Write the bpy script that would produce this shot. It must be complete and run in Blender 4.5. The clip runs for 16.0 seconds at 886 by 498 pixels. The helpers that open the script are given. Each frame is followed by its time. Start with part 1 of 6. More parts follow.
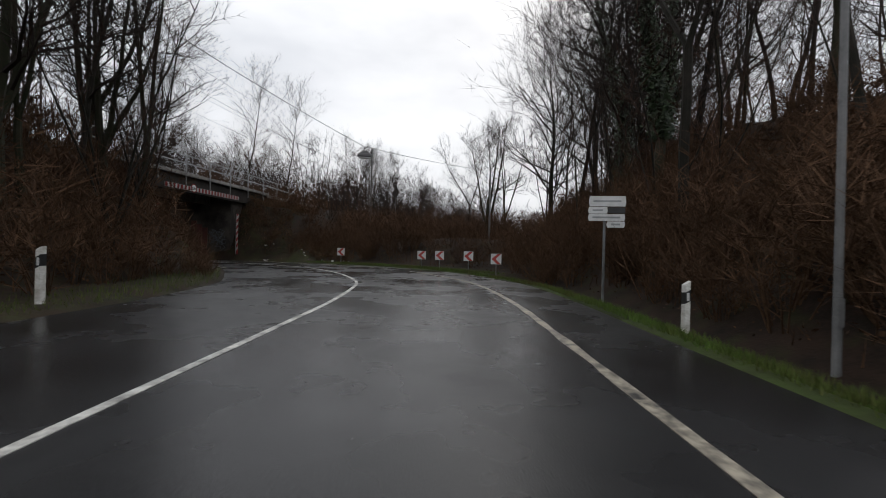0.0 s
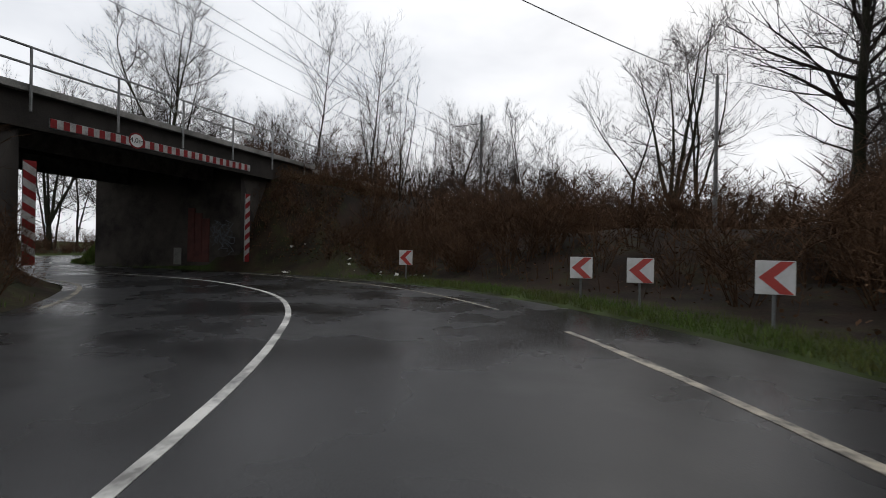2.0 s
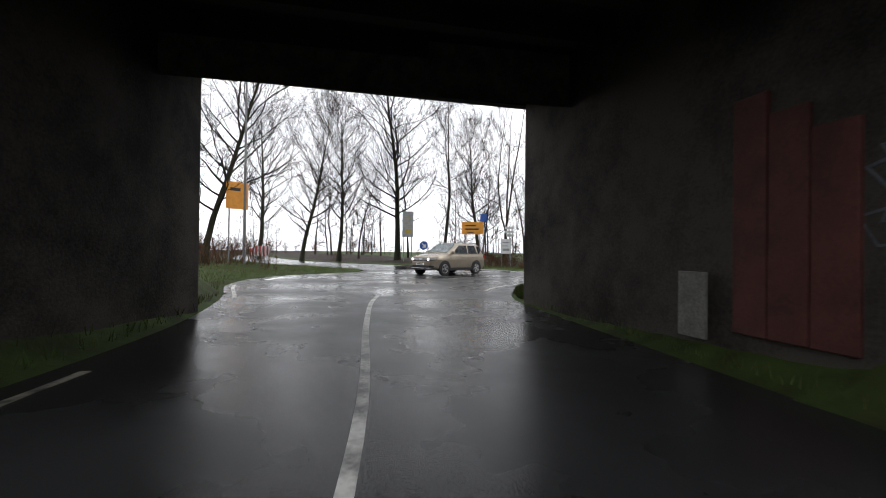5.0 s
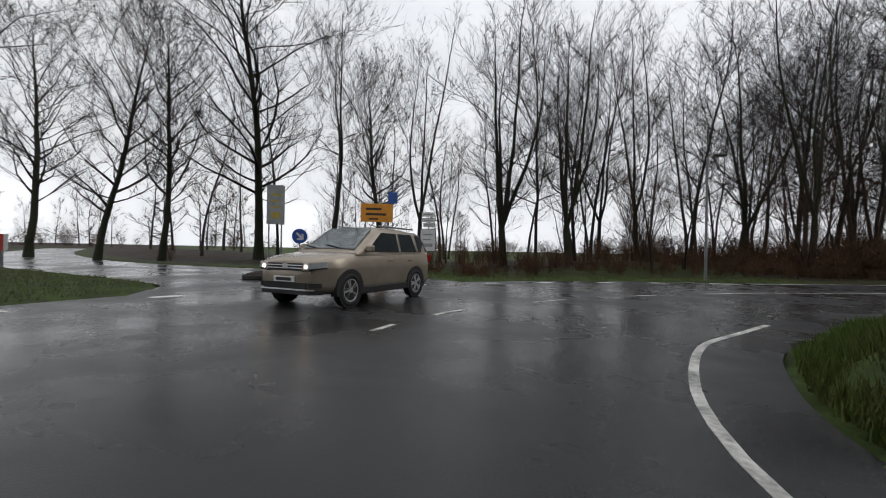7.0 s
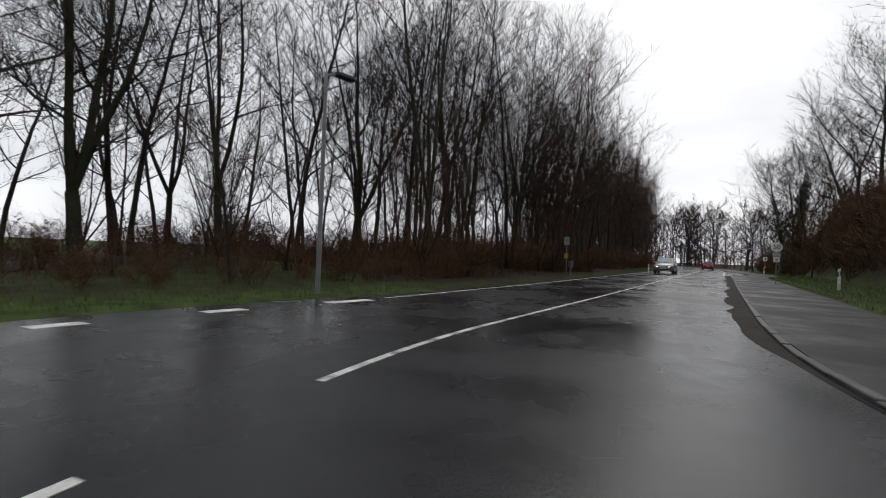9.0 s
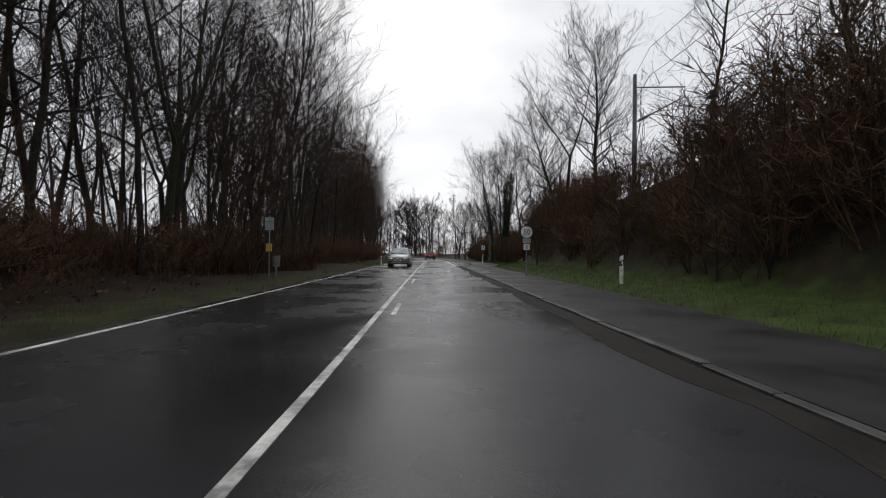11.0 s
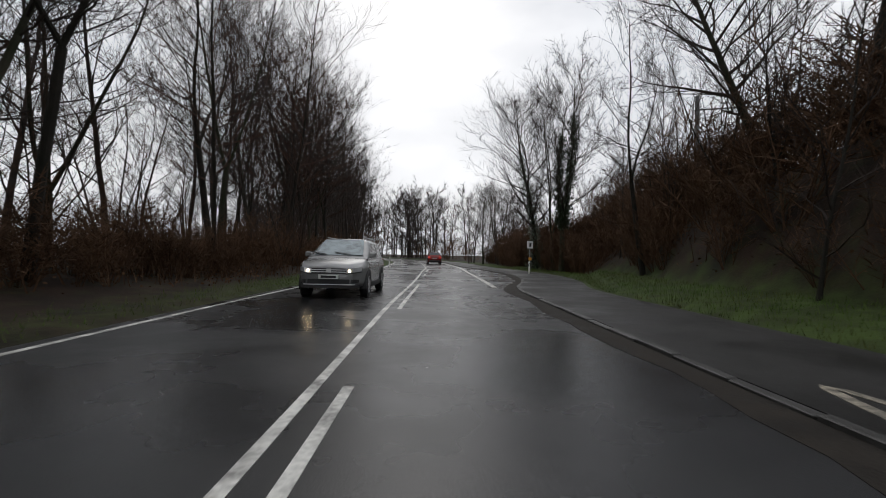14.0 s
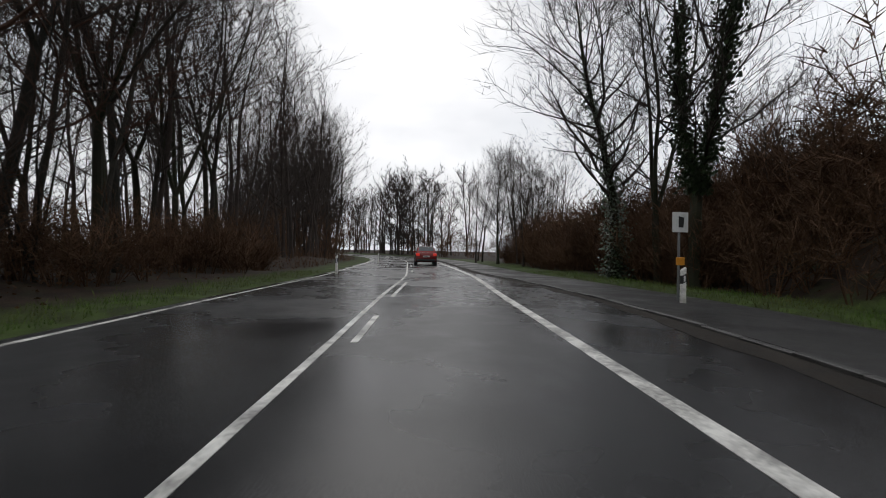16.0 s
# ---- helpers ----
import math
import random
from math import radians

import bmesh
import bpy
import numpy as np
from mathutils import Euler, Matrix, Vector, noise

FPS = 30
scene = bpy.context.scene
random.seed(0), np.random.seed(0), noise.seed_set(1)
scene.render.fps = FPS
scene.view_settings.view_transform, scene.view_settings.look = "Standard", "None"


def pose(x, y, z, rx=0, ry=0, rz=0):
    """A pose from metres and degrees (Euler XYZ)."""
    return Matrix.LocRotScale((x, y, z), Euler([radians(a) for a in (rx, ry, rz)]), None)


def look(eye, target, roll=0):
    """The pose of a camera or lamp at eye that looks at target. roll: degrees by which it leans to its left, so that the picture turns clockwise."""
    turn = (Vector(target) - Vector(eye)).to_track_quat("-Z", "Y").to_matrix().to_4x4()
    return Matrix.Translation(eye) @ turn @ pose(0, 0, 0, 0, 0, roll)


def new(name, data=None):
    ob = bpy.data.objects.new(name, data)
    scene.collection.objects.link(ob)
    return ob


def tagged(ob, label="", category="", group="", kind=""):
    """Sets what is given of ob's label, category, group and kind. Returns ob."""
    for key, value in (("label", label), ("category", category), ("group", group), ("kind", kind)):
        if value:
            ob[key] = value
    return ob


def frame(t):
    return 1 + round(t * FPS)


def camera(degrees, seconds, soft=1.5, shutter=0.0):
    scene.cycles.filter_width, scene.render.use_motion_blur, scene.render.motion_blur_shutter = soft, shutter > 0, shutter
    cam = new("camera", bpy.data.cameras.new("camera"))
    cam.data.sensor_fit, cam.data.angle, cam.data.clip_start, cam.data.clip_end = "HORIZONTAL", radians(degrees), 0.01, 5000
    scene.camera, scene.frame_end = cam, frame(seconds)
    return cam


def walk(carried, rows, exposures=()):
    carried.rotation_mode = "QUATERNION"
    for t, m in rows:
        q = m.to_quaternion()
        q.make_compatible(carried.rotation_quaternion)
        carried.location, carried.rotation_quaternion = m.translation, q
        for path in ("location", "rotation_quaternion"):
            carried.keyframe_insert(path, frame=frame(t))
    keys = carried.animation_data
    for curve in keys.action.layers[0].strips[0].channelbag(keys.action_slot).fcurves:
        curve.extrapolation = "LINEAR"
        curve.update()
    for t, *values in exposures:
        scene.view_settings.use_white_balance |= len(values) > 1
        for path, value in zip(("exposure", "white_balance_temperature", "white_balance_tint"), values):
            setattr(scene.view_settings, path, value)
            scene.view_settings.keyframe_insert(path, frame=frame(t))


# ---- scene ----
cam = camera(90.0, 16.0, soft=0.9, shutter=0.1)
PATH = [
    (0, pose(0.19, -0.01, 1.2, 90.03, -1.39, -0.27)),
    (0.5, pose(0.08, 4.54, 1.2, 90.00, -1.10, 2.28)),
    (1, pose(-0.20, 8.76, 1.2, 89.70, -0.96, 4.95)),
    (1.5, pose(-0.69, 12.71, 1.2, 89.60, -0.94, 9.39)),
    (2, pose(-1.46, 16.26, 1.2, 89.94, -1.09, 15.03)),
    (2.5, pose(-2.54, 19.41, 1.2, 90.40, -1.28, 22.34)),
    (3, pose(-4.01, 22.42, 1.2, 90.21, -1.23, 31.06)),
    (3.5, pose(-6.02, 25.06, 1.2, 89.65, -1.04, 41.65)),
    (4, pose(-8.51, 27.07, 1.2, 89.80, -0.83, 54.49)),
    (4.5, pose(-11.30, 28.25, 1.2, 90.43, -0.64, 64.61)),
    (4.7, pose(-12.61, 28.65, 1.2, 90.45, -0.63, 69.69)),
    (5.2, pose(-16.10, 29.47, 1.2, 90.41, -0.69, 79.57)),
    (5.75, pose(-20.22, 30.01, 1.2, 90.40, -0.70, 82.52)),
    (6.3, pose(-24.09, 30.60, 1.2, 90.40, -0.71, 76.62)),
    (6.8, pose(-27.01, 31.49, 1.2, 90.39, -0.79, 65.97)),
    (7, pose(-28.02, 31.99, 1.2, 90.17, -1.12, 61.42)),
    (7.5, pose(-30.13, 33.72, 1.2, 90.09, -1.54, 50.23)),
    (8, pose(-31.71, 36.17, 1.2, 90.39, -1.70, 38.81)),
    (8.5, pose(-33.07, 38.89, 1.2, 90.70, -1.85, 26.76)),
    (9, pose(-34.19, 41.97, 1.2, 90.59, -2.18, 14.13)),
    (9.5, pose(-34.64, 44.81, 1.2, 90.52, -1.98, 2.35)),
    (10, pose(-34.36, 47.85, 1.2, 91.10, -1.19, -8.67)),
    (10.2, pose(-34.14, 49.04, 1.2, 90.53, -0.73, -12.07)),
    (10.8, pose(-33.17, 52.57, 1.2, 90.54, -0.70, -18.86)),
    (11.5, pose(-31.57, 56.95, 1.2, 90.55, -0.70, -20.43)),
    (12.3, pose(-29.43, 62.81, 1.2, 90.56, -1.03, -18.40)),
    (12.5, pose(-28.89, 64.39, 1.2, 90.73, -1.39, -18.13)),
    (13, pose(-27.57, 68.47, 1.2, 90.96, -1.03, -18.43)),
    (13.5, pose(-26.22, 72.96, 1.2, 90.89, -0.72, -18.64)),
    (14, pose(-24.76, 77.89, 1.2, 90.80, -1.05, -19.24)),
    (14.5, pose(-23.04, 82.58, 1.2, 90.48, -1.27, -19.66)),
    (15, pose(-21.48, 87.43, 1.2, 90.63, -0.98, -20.10)),
    (15.5, pose(-19.79, 92.16, 1.2, 90.25, -0.76, -20.05)),
    (16, pose(-18.18, 96.64, 1.2, 90.28, -1.01, -19.68)),
]
walk(cam, PATH, [(0.0, -0.48), (3.2, -0.48), (4.0, -0.12), (4.6, 0.34), (5.3, 0.28), (6.5, -0.45), (16.0, -0.48)])

# ---- sky and light: dull, rainy winter daylight under a closed cloud cover ----
world = bpy.data.worlds.new("overcast_sky")
scene.world = world
world.use_nodes = True
wn = world.node_tree
wn.nodes.clear()


def wnode(kind, **inputs):
    n = wn.nodes.new(kind)
    for k, v in inputs.items():
        n.inputs[k].default_value = v
    return n


SUN_HEIGHT, SUN_TURN = radians(38), radians(15)
sky = wnode("ShaderNodeTexSky")
sky.sky_type, sky.sun_disc = "NISHITA", False
sky.sun_elevation, sky.sun_rotation = SUN_HEIGHT, SUN_TURN
sky.air_density, sky.dust_density = 1.5, 4.0
coords = wnode("ShaderNodeTexCoord")
squash = wnode("ShaderNodeMapping")
squash.inputs["Scale"].default_value = (1.0, 1.0, 2.6)
cloud = wnode("ShaderNodeTexNoise", Scale=2.1, Detail=6.0, Roughness=0.55)
tone = wn.nodes.new("ShaderNodeValToRGB")
tone.color_ramp.elements[0].position, tone.color_ramp.elements[0].color = 0.30, (1.08, 1.12, 1.20, 1)
tone.color_ramp.elements[1].position, tone.color_ramp.elements[1].color = 0.66, (1.55, 1.57, 1.62, 1)
thin = wnode("ShaderNodeVectorMath")
thin.operation = "SCALE"
thin.inputs["Scale"].default_value = 0.09
cover = wnode("ShaderNodeMix")
cover.data_type = "RGBA"
cover.inputs["Factor"].default_value = 0.94
back = wnode("ShaderNodeBackground", Strength=1.0)
wout = wnode("ShaderNodeOutputWorld")
for a, b in ((coords.outputs["Generated"], squash.inputs["Vector"]), (squash.outputs[0], cloud.inputs["Vector"]),
             (cloud.outputs["Fac"], tone.inputs["Fac"]), (sky.outputs["Color"], thin.inputs[0]),
             (thin.outputs[0], cover.inputs[6]), (tone.outputs["Color"], cover.inputs[7]),
             (cover.outputs[2], back.inputs["Color"]), (back.outputs[0], wout.inputs["Surface"])):
    wn.links.new(a, b)

sun = new("sun", bpy.data.lights.new("sun", "SUN"))
sun.data.energy, sun.data.angle, sun.data.color = 0.3, radians(25), (1.0, 0.97, 0.93)
sun.matrix_world = look((0, 0, 60), (-math.sin(SUN_TURN) * 40, -math.cos(SUN_TURN) * 40, 60 - 40 * math.tan(SUN_HEIGHT)))


# ---- materials ----
def material(name, colour, rough=0.7, metal=0.0, vary=0.25, scale=4.0, fine=60.0, bump=0.15, dirt=None, rough_vary=0.0, spec=0.5, island=False, each=0.0):
    """A surface with grain at two scales; dirt: a second colour in stains; each: how much the objects differ."""
    m = bpy.data.materials.new(name)
    m.use_nodes = True
    t = m.node_tree
    p = t.nodes["Principled BSDF"]
    p.inputs["Metallic"].default_value = metal
    p.inputs["Specular IOR Level"].default_value = spec

    def node(kind, **inputs):
        n = t.nodes.new(kind)
        for k, v in inputs.items():
            n.inputs[k].default_value = v
        return n

    co = node("ShaderNodeTexCoord")
    big = node("ShaderNodeTexNoise", Scale=scale, Detail=4.0, Roughness=0.6)
    small = node("ShaderNodeTexNoise", Scale=fine, Detail=3.0, Roughness=0.6)
    t.links.new(co.outputs["Object"], big.inputs["Vector"])
    t.links.new(co.outputs["Object"], small.inputs["Vector"])
    mix = node("ShaderNodeMix")
    mix.data_type = "RGBA"
    c = Vector(colour)
    d = Vector(dirt) if dirt else c * (1 - vary)
    mix.inputs[6].default_value = (*d, 1)
    mix.inputs[7].default_value = (*(c * (1 + vary * 0.4)), 1)
    ramp = node("ShaderNodeMapRange")
    ramp.inputs["From Min"].default_value, ramp.inputs["From Max"].default_value = 0.35, 0.62
    add = node("ShaderNodeMath")
    add.operation = "MULTIPLY_ADD"
    t.links.new(small.outputs["Fac"], add.inputs[0])
    add.inputs[1].default_value = 0.35
    sub = node("ShaderNodeMath")
    sub.operation = "MULTIPLY_ADD"
    sub.inputs[1].default_value, sub.inputs[2].default_value = 0.9, -0.12
    t.links.new(big.outputs["Fac"], sub.inputs[0])
    t.links.new(sub.outputs[0], add.inputs[2])
    t.links.new(add.outputs[0], ramp.inputs["Value"])
    t.links.new(ramp.outputs[0], mix.inputs["Factor"])
    out = mix.outputs[2]
    if island or each:
        info = node("ShaderNodeNewGeometry" if island else "ShaderNodeObjectInfo")
        hsv = node("ShaderNodeHueSaturation")
        mr = node("ShaderNodeMapRange")
        mr.inputs["To Min"].default_value, mr.inputs["To Max"].default_value = 1 - (each or 0.35), 1 + (each or 0.35)
        t.links.new(info.outputs["Random Per Island" if island else "Random"], mr.inputs["Value"])
        t.links.new(mr.outputs[0], hsv.inputs["Value"])
        t.links.new(out, hsv.inputs["Color"])
        out = hsv.outputs["Color"]
    t.links.new(out, p.inputs["Base Color"])
    if rough_vary:
        rr = node("ShaderNodeMapRange")
        rr.inputs["From Min"].default_value, rr.inputs["From Max"].default_value = 0.38, 0.62
        rr.inputs["To Min"].default_value, rr.inputs["To Max"].default_value = max(0.03, rough - rough_vary), min(1, rough + rough_vary)
        t.links.new(big.outputs["Fac"], rr.inputs["Value"])
        t.links.new(rr.outputs[0], p.inputs["Roughness"])
    else:
        p.inputs["Roughness"].default_value = rough
    if bump:
        bu = node("ShaderNodeBump", Strength=bump, Distance=0.02)
        t.links.new(small.outputs["Fac"], bu.inputs["Height"])
        t.links.new(bu.outputs[0], p.inputs["Normal"])
    return m


def glow(name, colour, power):
    m = material(name, colour, 0.2, vary=0.05, bump=0)
    p = m.node_tree.nodes["Principled BSDF"]
    p.inputs["Emission Color"].default_value = (*colour, 1)
    p.inputs["Emission Strength"].default_value = power
    return m


ASPHALT = material("wet_asphalt", (0.026, 0.026, 0.027), 0.27, vary=0.4, scale=0.35, fine=55, bump=0.12, rough_vary=0.11, spec=0.22)
PATHWAY = material("wet_path_asphalt", (0.028, 0.027, 0.026), 0.52, vary=0.35, scale=0.5, fine=45, bump=0.3, rough_vary=0.15, spec=0.18)
MARKING = material("worn_road_paint", (0.62, 0.61, 0.57), 0.5, vary=0.35, scale=2.2, fine=18, bump=0.2, dirt=(0.17, 0.165, 0.155))
FRESH = material("bright_road_paint", (0.78, 0.78, 0.75), 0.55, vary=0.2, scale=2.2, fine=18, bump=0.2, dirt=(0.45, 0.44, 0.42))
FADED = material("faded_road_paint", (0.36, 0.32, 0.25), 0.5, vary=0.4, scale=4.5, fine=16, bump=0.2, dirt=(0.030, 0.029, 0.028))
KERB = material("wet_kerb_concrete", (0.050, 0.048, 0.045), 0.55, vary=0.4, scale=1.5, fine=50, dirt=(0.020, 0.019, 0.017), each=0.35)
GUTTER = material("wet_leaf_mulch", (0.028, 0.024, 0.020), 0.78, vary=0.5, scale=2.0, fine=25, bump=0.5, rough_vary=0.1, spec=0.12)
BARK = material("wet_bark", (0.028, 0.024, 0.020), 0.85, vary=0.5, scale=1.2, fine=30, bump=0.6, dirt=(0.017, 0.017, 0.013), each=0.25, spec=0.12)
GREENBARK = material("mossy_bark", (0.031, 0.028, 0.020), 0.85, vary=0.5, scale=1.0, fine=30, bump=0.6, dirt=(0.020, 0.025, 0.013), each=0.25, spec=0.12)
TWIG = material("bare_twigs", (0.038, 0.030, 0.026), 0.85, vary=0.3, scale=1.0, fine=12, bump=0, each=0.3, spec=0.12)
REDTWIG = material("reddish_twigs", (0.060, 0.034, 0.024), 0.85, vary=0.3, scale=1.0, fine=12, bump=0, each=0.3, spec=0.12)
IVY = material("ivy_leaves", (0.030, 0.050, 0.020), 0.5, vary=0.4, scale=3, fine=20, bump=0, island=True)
BRUSH = material("dead_bramble_stems", (0.088, 0.050, 0.029), 0.9, vary=0.4, scale=0.6, fine=10, bump=0, island=True, spec=0.12)
LEAFMAT = material("dead_brown_leaves", (0.085, 0.046, 0.024), 0.8, vary=0.4, scale=0.5, fine=9, bump=0, island=True, spec=0.12)
TANGRASS = material("withered_tan_grass", (0.12, 0.072, 0.036), 0.9, vary=0.4, scale=0.6, fine=10, bump=0, island=True, spec=0.12)
GREENLEAF = material("bramble_leaves", (0.040, 0.050, 0.018), 0.6, vary=0.4, scale=0.5, fine=9, bump=0, island=True, spec=0.12)
GRASS = material("winter_grass", (0.060, 0.105, 0.020), 0.6, vary=0.4, scale=0.4, fine=8, bump=0, island=True, dirt=(0.09, 0.085, 0.03), spec=0.12)
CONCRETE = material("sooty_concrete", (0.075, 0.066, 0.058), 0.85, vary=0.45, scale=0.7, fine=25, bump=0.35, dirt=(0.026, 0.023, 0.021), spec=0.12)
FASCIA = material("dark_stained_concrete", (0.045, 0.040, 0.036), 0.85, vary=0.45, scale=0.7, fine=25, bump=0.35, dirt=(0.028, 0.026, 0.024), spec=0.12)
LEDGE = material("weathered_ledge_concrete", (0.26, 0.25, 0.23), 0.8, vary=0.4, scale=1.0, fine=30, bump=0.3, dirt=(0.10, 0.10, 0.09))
STEEL = material("rusty_bridge_steel", (0.045, 0.035, 0.030), 0.75, metal=0.2, vary=0.4, scale=1.0, fine=25, bump=0.2)
GALV = material("galvanised_steel", (0.22, 0.225, 0.23), 0.5, metal=0.6, vary=0.25, scale=2.0, fine=40, bump=0.1)
RAILING = material("weathered_railing_paint", (0.24, 0.24, 0.24), 0.6, metal=0.3, vary=0.4, scale=2.0, fine=40, bump=0.1)
MAST = material("weathered_mast_steel", (0.14, 0.14, 0.14), 0.7, metal=0.3, vary=0.3, scale=1.0, fine=20)
POLE = material("grey_pole_paint", (0.17, 0.17, 0.17), 0.55, vary=0.3, scale=1.5, fine=30)
WIRE = material("overhead_wire", (0.05, 0.05, 0.05), 0.6, metal=0.4, vary=0.2, bump=0)
WHITE = material("white_sign_sheet", (0.60, 0.60, 0.60), 0.4, vary=0.15, scale=3.0, fine=20, bump=0.05, dirt=(0.52, 0.52, 0.50))
DIRTYWHITE = material("grimy_white_sheet", (0.36, 0.35, 0.34), 0.5, vary=0.3, scale=2.5, fine=20, bump=0.05, dirt=(0.22, 0.21, 0.20))
DIRTYRED = material("grimy_red_sheet", (0.21, 0.016, 0.017), 0.6, vary=0.35, scale=2.5, fine=20, bump=0.05, spec=0.2)
RED = material("red_sign_sheet", (0.42, 0.045, 0.035), 0.4, vary=0.2, scale=3.0, fine=20, bump=0.05)
BLUE = material("blue_sign_sheet", (0.020, 0.085, 0.33), 0.4, vary=0.2, scale=3.0, fine=20, bump=0.05)
ORANGE = material("orange_sign_sheet", (0.66, 0.27, 0.025), 0.45, vary=0.15, scale=3.0, fine=20, bump=0.05)
DULLYELLOW = material("dull_yellow_sheet", (0.42, 0.31, 0.06), 0.5, vary=0.2, scale=3.0, fine=20, bump=0.05)
BLACK = material("black_sign_sheet", (0.018, 0.018, 0.018), 0.45, vary=0.2, bump=0.05)
GREYBACK = material("grey_sign_back", (0.30, 0.31, 0.31), 0.5, metal=0.4, vary=0.2, scale=3, fine=20, bump=0.05)
PLASTIC = material("white_post_plastic", (0.70, 0.69, 0.66), 0.5, vary=0.2, scale=6.0, fine=40, bump=0.05, dirt=(0.42, 0.40, 0.35))
RUBBER = material("tyre_rubber", (0.016, 0.016, 0.016), 0.7, vary=0.3, scale=8, fine=60, bump=0.2)
RIM = material("alloy_rim", (0.55, 0.55, 0.56), 0.35, metal=0.35, vary=0.15, scale=8, fine=60, bump=0)
GLASS = material("dark_car_glass", (0.030, 0.036, 0.040), 0.06, vary=0.1, bump=0, spec=0.8)
WINDSCREEN = material("sky_reflecting_windscreen", (0.22, 0.25, 0.26), 0.08, metal=0.85, vary=0.25, scale=3, bump=0)
REDLENS = material("red_lamp_lens", (0.30, 0.012, 0.010), 0.15, vary=0.15, scale=8, bump=0)
CLADDING = material("black_plastic_cladding", (0.020, 0.020, 0.021), 0.6, vary=0.2, scale=6, fine=50, bump=0.1)
LAMPGLASS = material("headlamp_glass", (0.55, 0.56, 0.58), 0.1, metal=0.3, vary=0.1, bump=0, spec=0.8)
HEADLIGHT = glow("headlamp_bulb", (1.0, 0.76, 0.46), 40.0)
TAILLIGHT = glow("tail_lamp_red", (0.55, 0.03, 0.02), 0.5)
PLATE = material("number_plate", (0.70, 0.70, 0.68), 0.4, vary=0.1, bump=0)
BEIGE = material("beige_metallic_paint", (0.36, 0.31, 0.245), 0.22, metal=0.35, vary=0.12, scale=2.5, fine=200, bump=0)
SILVER = material("silver_grey_paint", (0.30, 0.30, 0.30), 0.22, metal=0.4, vary=0.12, scale=2.5, fine=200, bump=0)
WINERED = material("dark_red_paint", (0.16, 0.018, 0.016), 0.22, metal=0.2, vary=0.12, scale=2.5, fine=200, bump=0)
PAPER = material("wet_litter_paper", (0.62, 0.62, 0.60), 0.6, vary=0.2, scale=9, fine=60, bump=0.2, dirt=(0.40, 0.38, 0.34))
BALLAST = material("track_ballast", (0.13, 0.12, 0.11), 0.9, vary=0.5, scale=3, fine=14, bump=0.8)
RAILSTEEL = material("rusty_rail", (0.10, 0.065, 0.045), 0.6, metal=0.5, vary=0.3, scale=4, fine=40)
GRAFFITI = material("graffiti_paint", (0.11, 0.125, 0.145), 0.6, vary=0.35, scale=4, fine=30, bump=0.05)
RUST = material("rust_red_panel", (0.10, 0.028, 0.022), 0.75, vary=0.4, scale=2, fine=30, bump=0.2)

# the ground: leaf litter, with grass where the mask of the mesh says so
GROUND = material("leaf_litter_soil", (0.026, 0.016, 0.011), 0.85, vary=0.5, scale=0.9, fine=14, bump=0.7, dirt=(0.011, 0.008, 0.006), spec=0.15)
_t = GROUND.node_tree
_p = _t.nodes["Principled BSDF"]
_old = _p.inputs["Base Color"].links[0].from_socket
_at = _t.nodes.new("ShaderNodeAttribute")
_at.attribute_name = "grass"
_n = _t.nodes.new("ShaderNodeTexNoise")
_n.inputs["Scale"].default_value, _n.inputs["Detail"].default_value = 1.7, 5.0
_co = _t.nodes.new("ShaderNodeTexCoord")
_t.links.new(_co.outputs["Object"], _n.inputs["Vector"])
_g = _t.nodes.new("ShaderNodeValToRGB")
_g.color_ramp.elements[0].position, _g.color_ramp.elements[0].color = 0.35, (0.026, 0.040, 0.010, 1)
_g.color_ramp.elements[1].position, _g.color_ramp.elements[1].color = 0.65, (0.050, 0.078, 0.018, 1)
_t.links.new(_n.outputs["Fac"], _g.inputs["Fac"])
_ma = _t.nodes.new("ShaderNodeMath")
_ma.operation = "MULTIPLY_ADD"
_ma.inputs[1].default_value, _ma.inputs[2].default_value = 0.9, -0.45
_t.links.new(_n.outputs["Fac"], _ma.inputs[0])
_ad = _t.nodes.new("ShaderNodeMath")
_ad.operation, _ad.use_clamp = "ADD", True
_t.links.new(_ma.outputs[0], _ad.inputs[0])
_t.links.new(_at.outputs["Fac"], _ad.inputs[1])
_mx = _t.nodes.new("ShaderNodeMix")
_mx.data_type = "RGBA"
_t.links.new(_ad.outputs[0], _mx.inputs["Factor"])
_t.links.new(_old, _mx.inputs[6])
_t.links.new(_g.outputs["Color"], _mx.inputs[7])
_t.links.new(_mx.outputs[2], _p.inputs["Base Color"])


# ---- building helpers ----
def mesh_object(name, verts, faces, mat, parent=None, label="", smooth=False):
    me = bpy.data.meshes.new(name)
    me.from_pydata(verts, [], faces)
    me.materials.append(mat)
    if smooth:
        me.polygons.foreach_set("use_smooth", np.ones(len(me.polygons), dtype=bool))
    me.update()
    ob = new(name, me)
    if parent:
        ob.parent = parent
    return tagged(ob, label)


def part(name, bm, mat, parent, label="", smooth=False):
    me = bpy.data.meshes.new(name)
    bmesh.ops.recalc_face_normals(bm, faces=bm.faces)
    bm.to_mesh(me)
    bm.free()
    me.materials.append(mat)
    if smooth:
        me.polygons.foreach_set("use_smooth", np.ones(len(me.polygons), dtype=bool))
    ob = new(name, me)
    if parent:
        ob.parent = parent
    return tagged(ob, label)


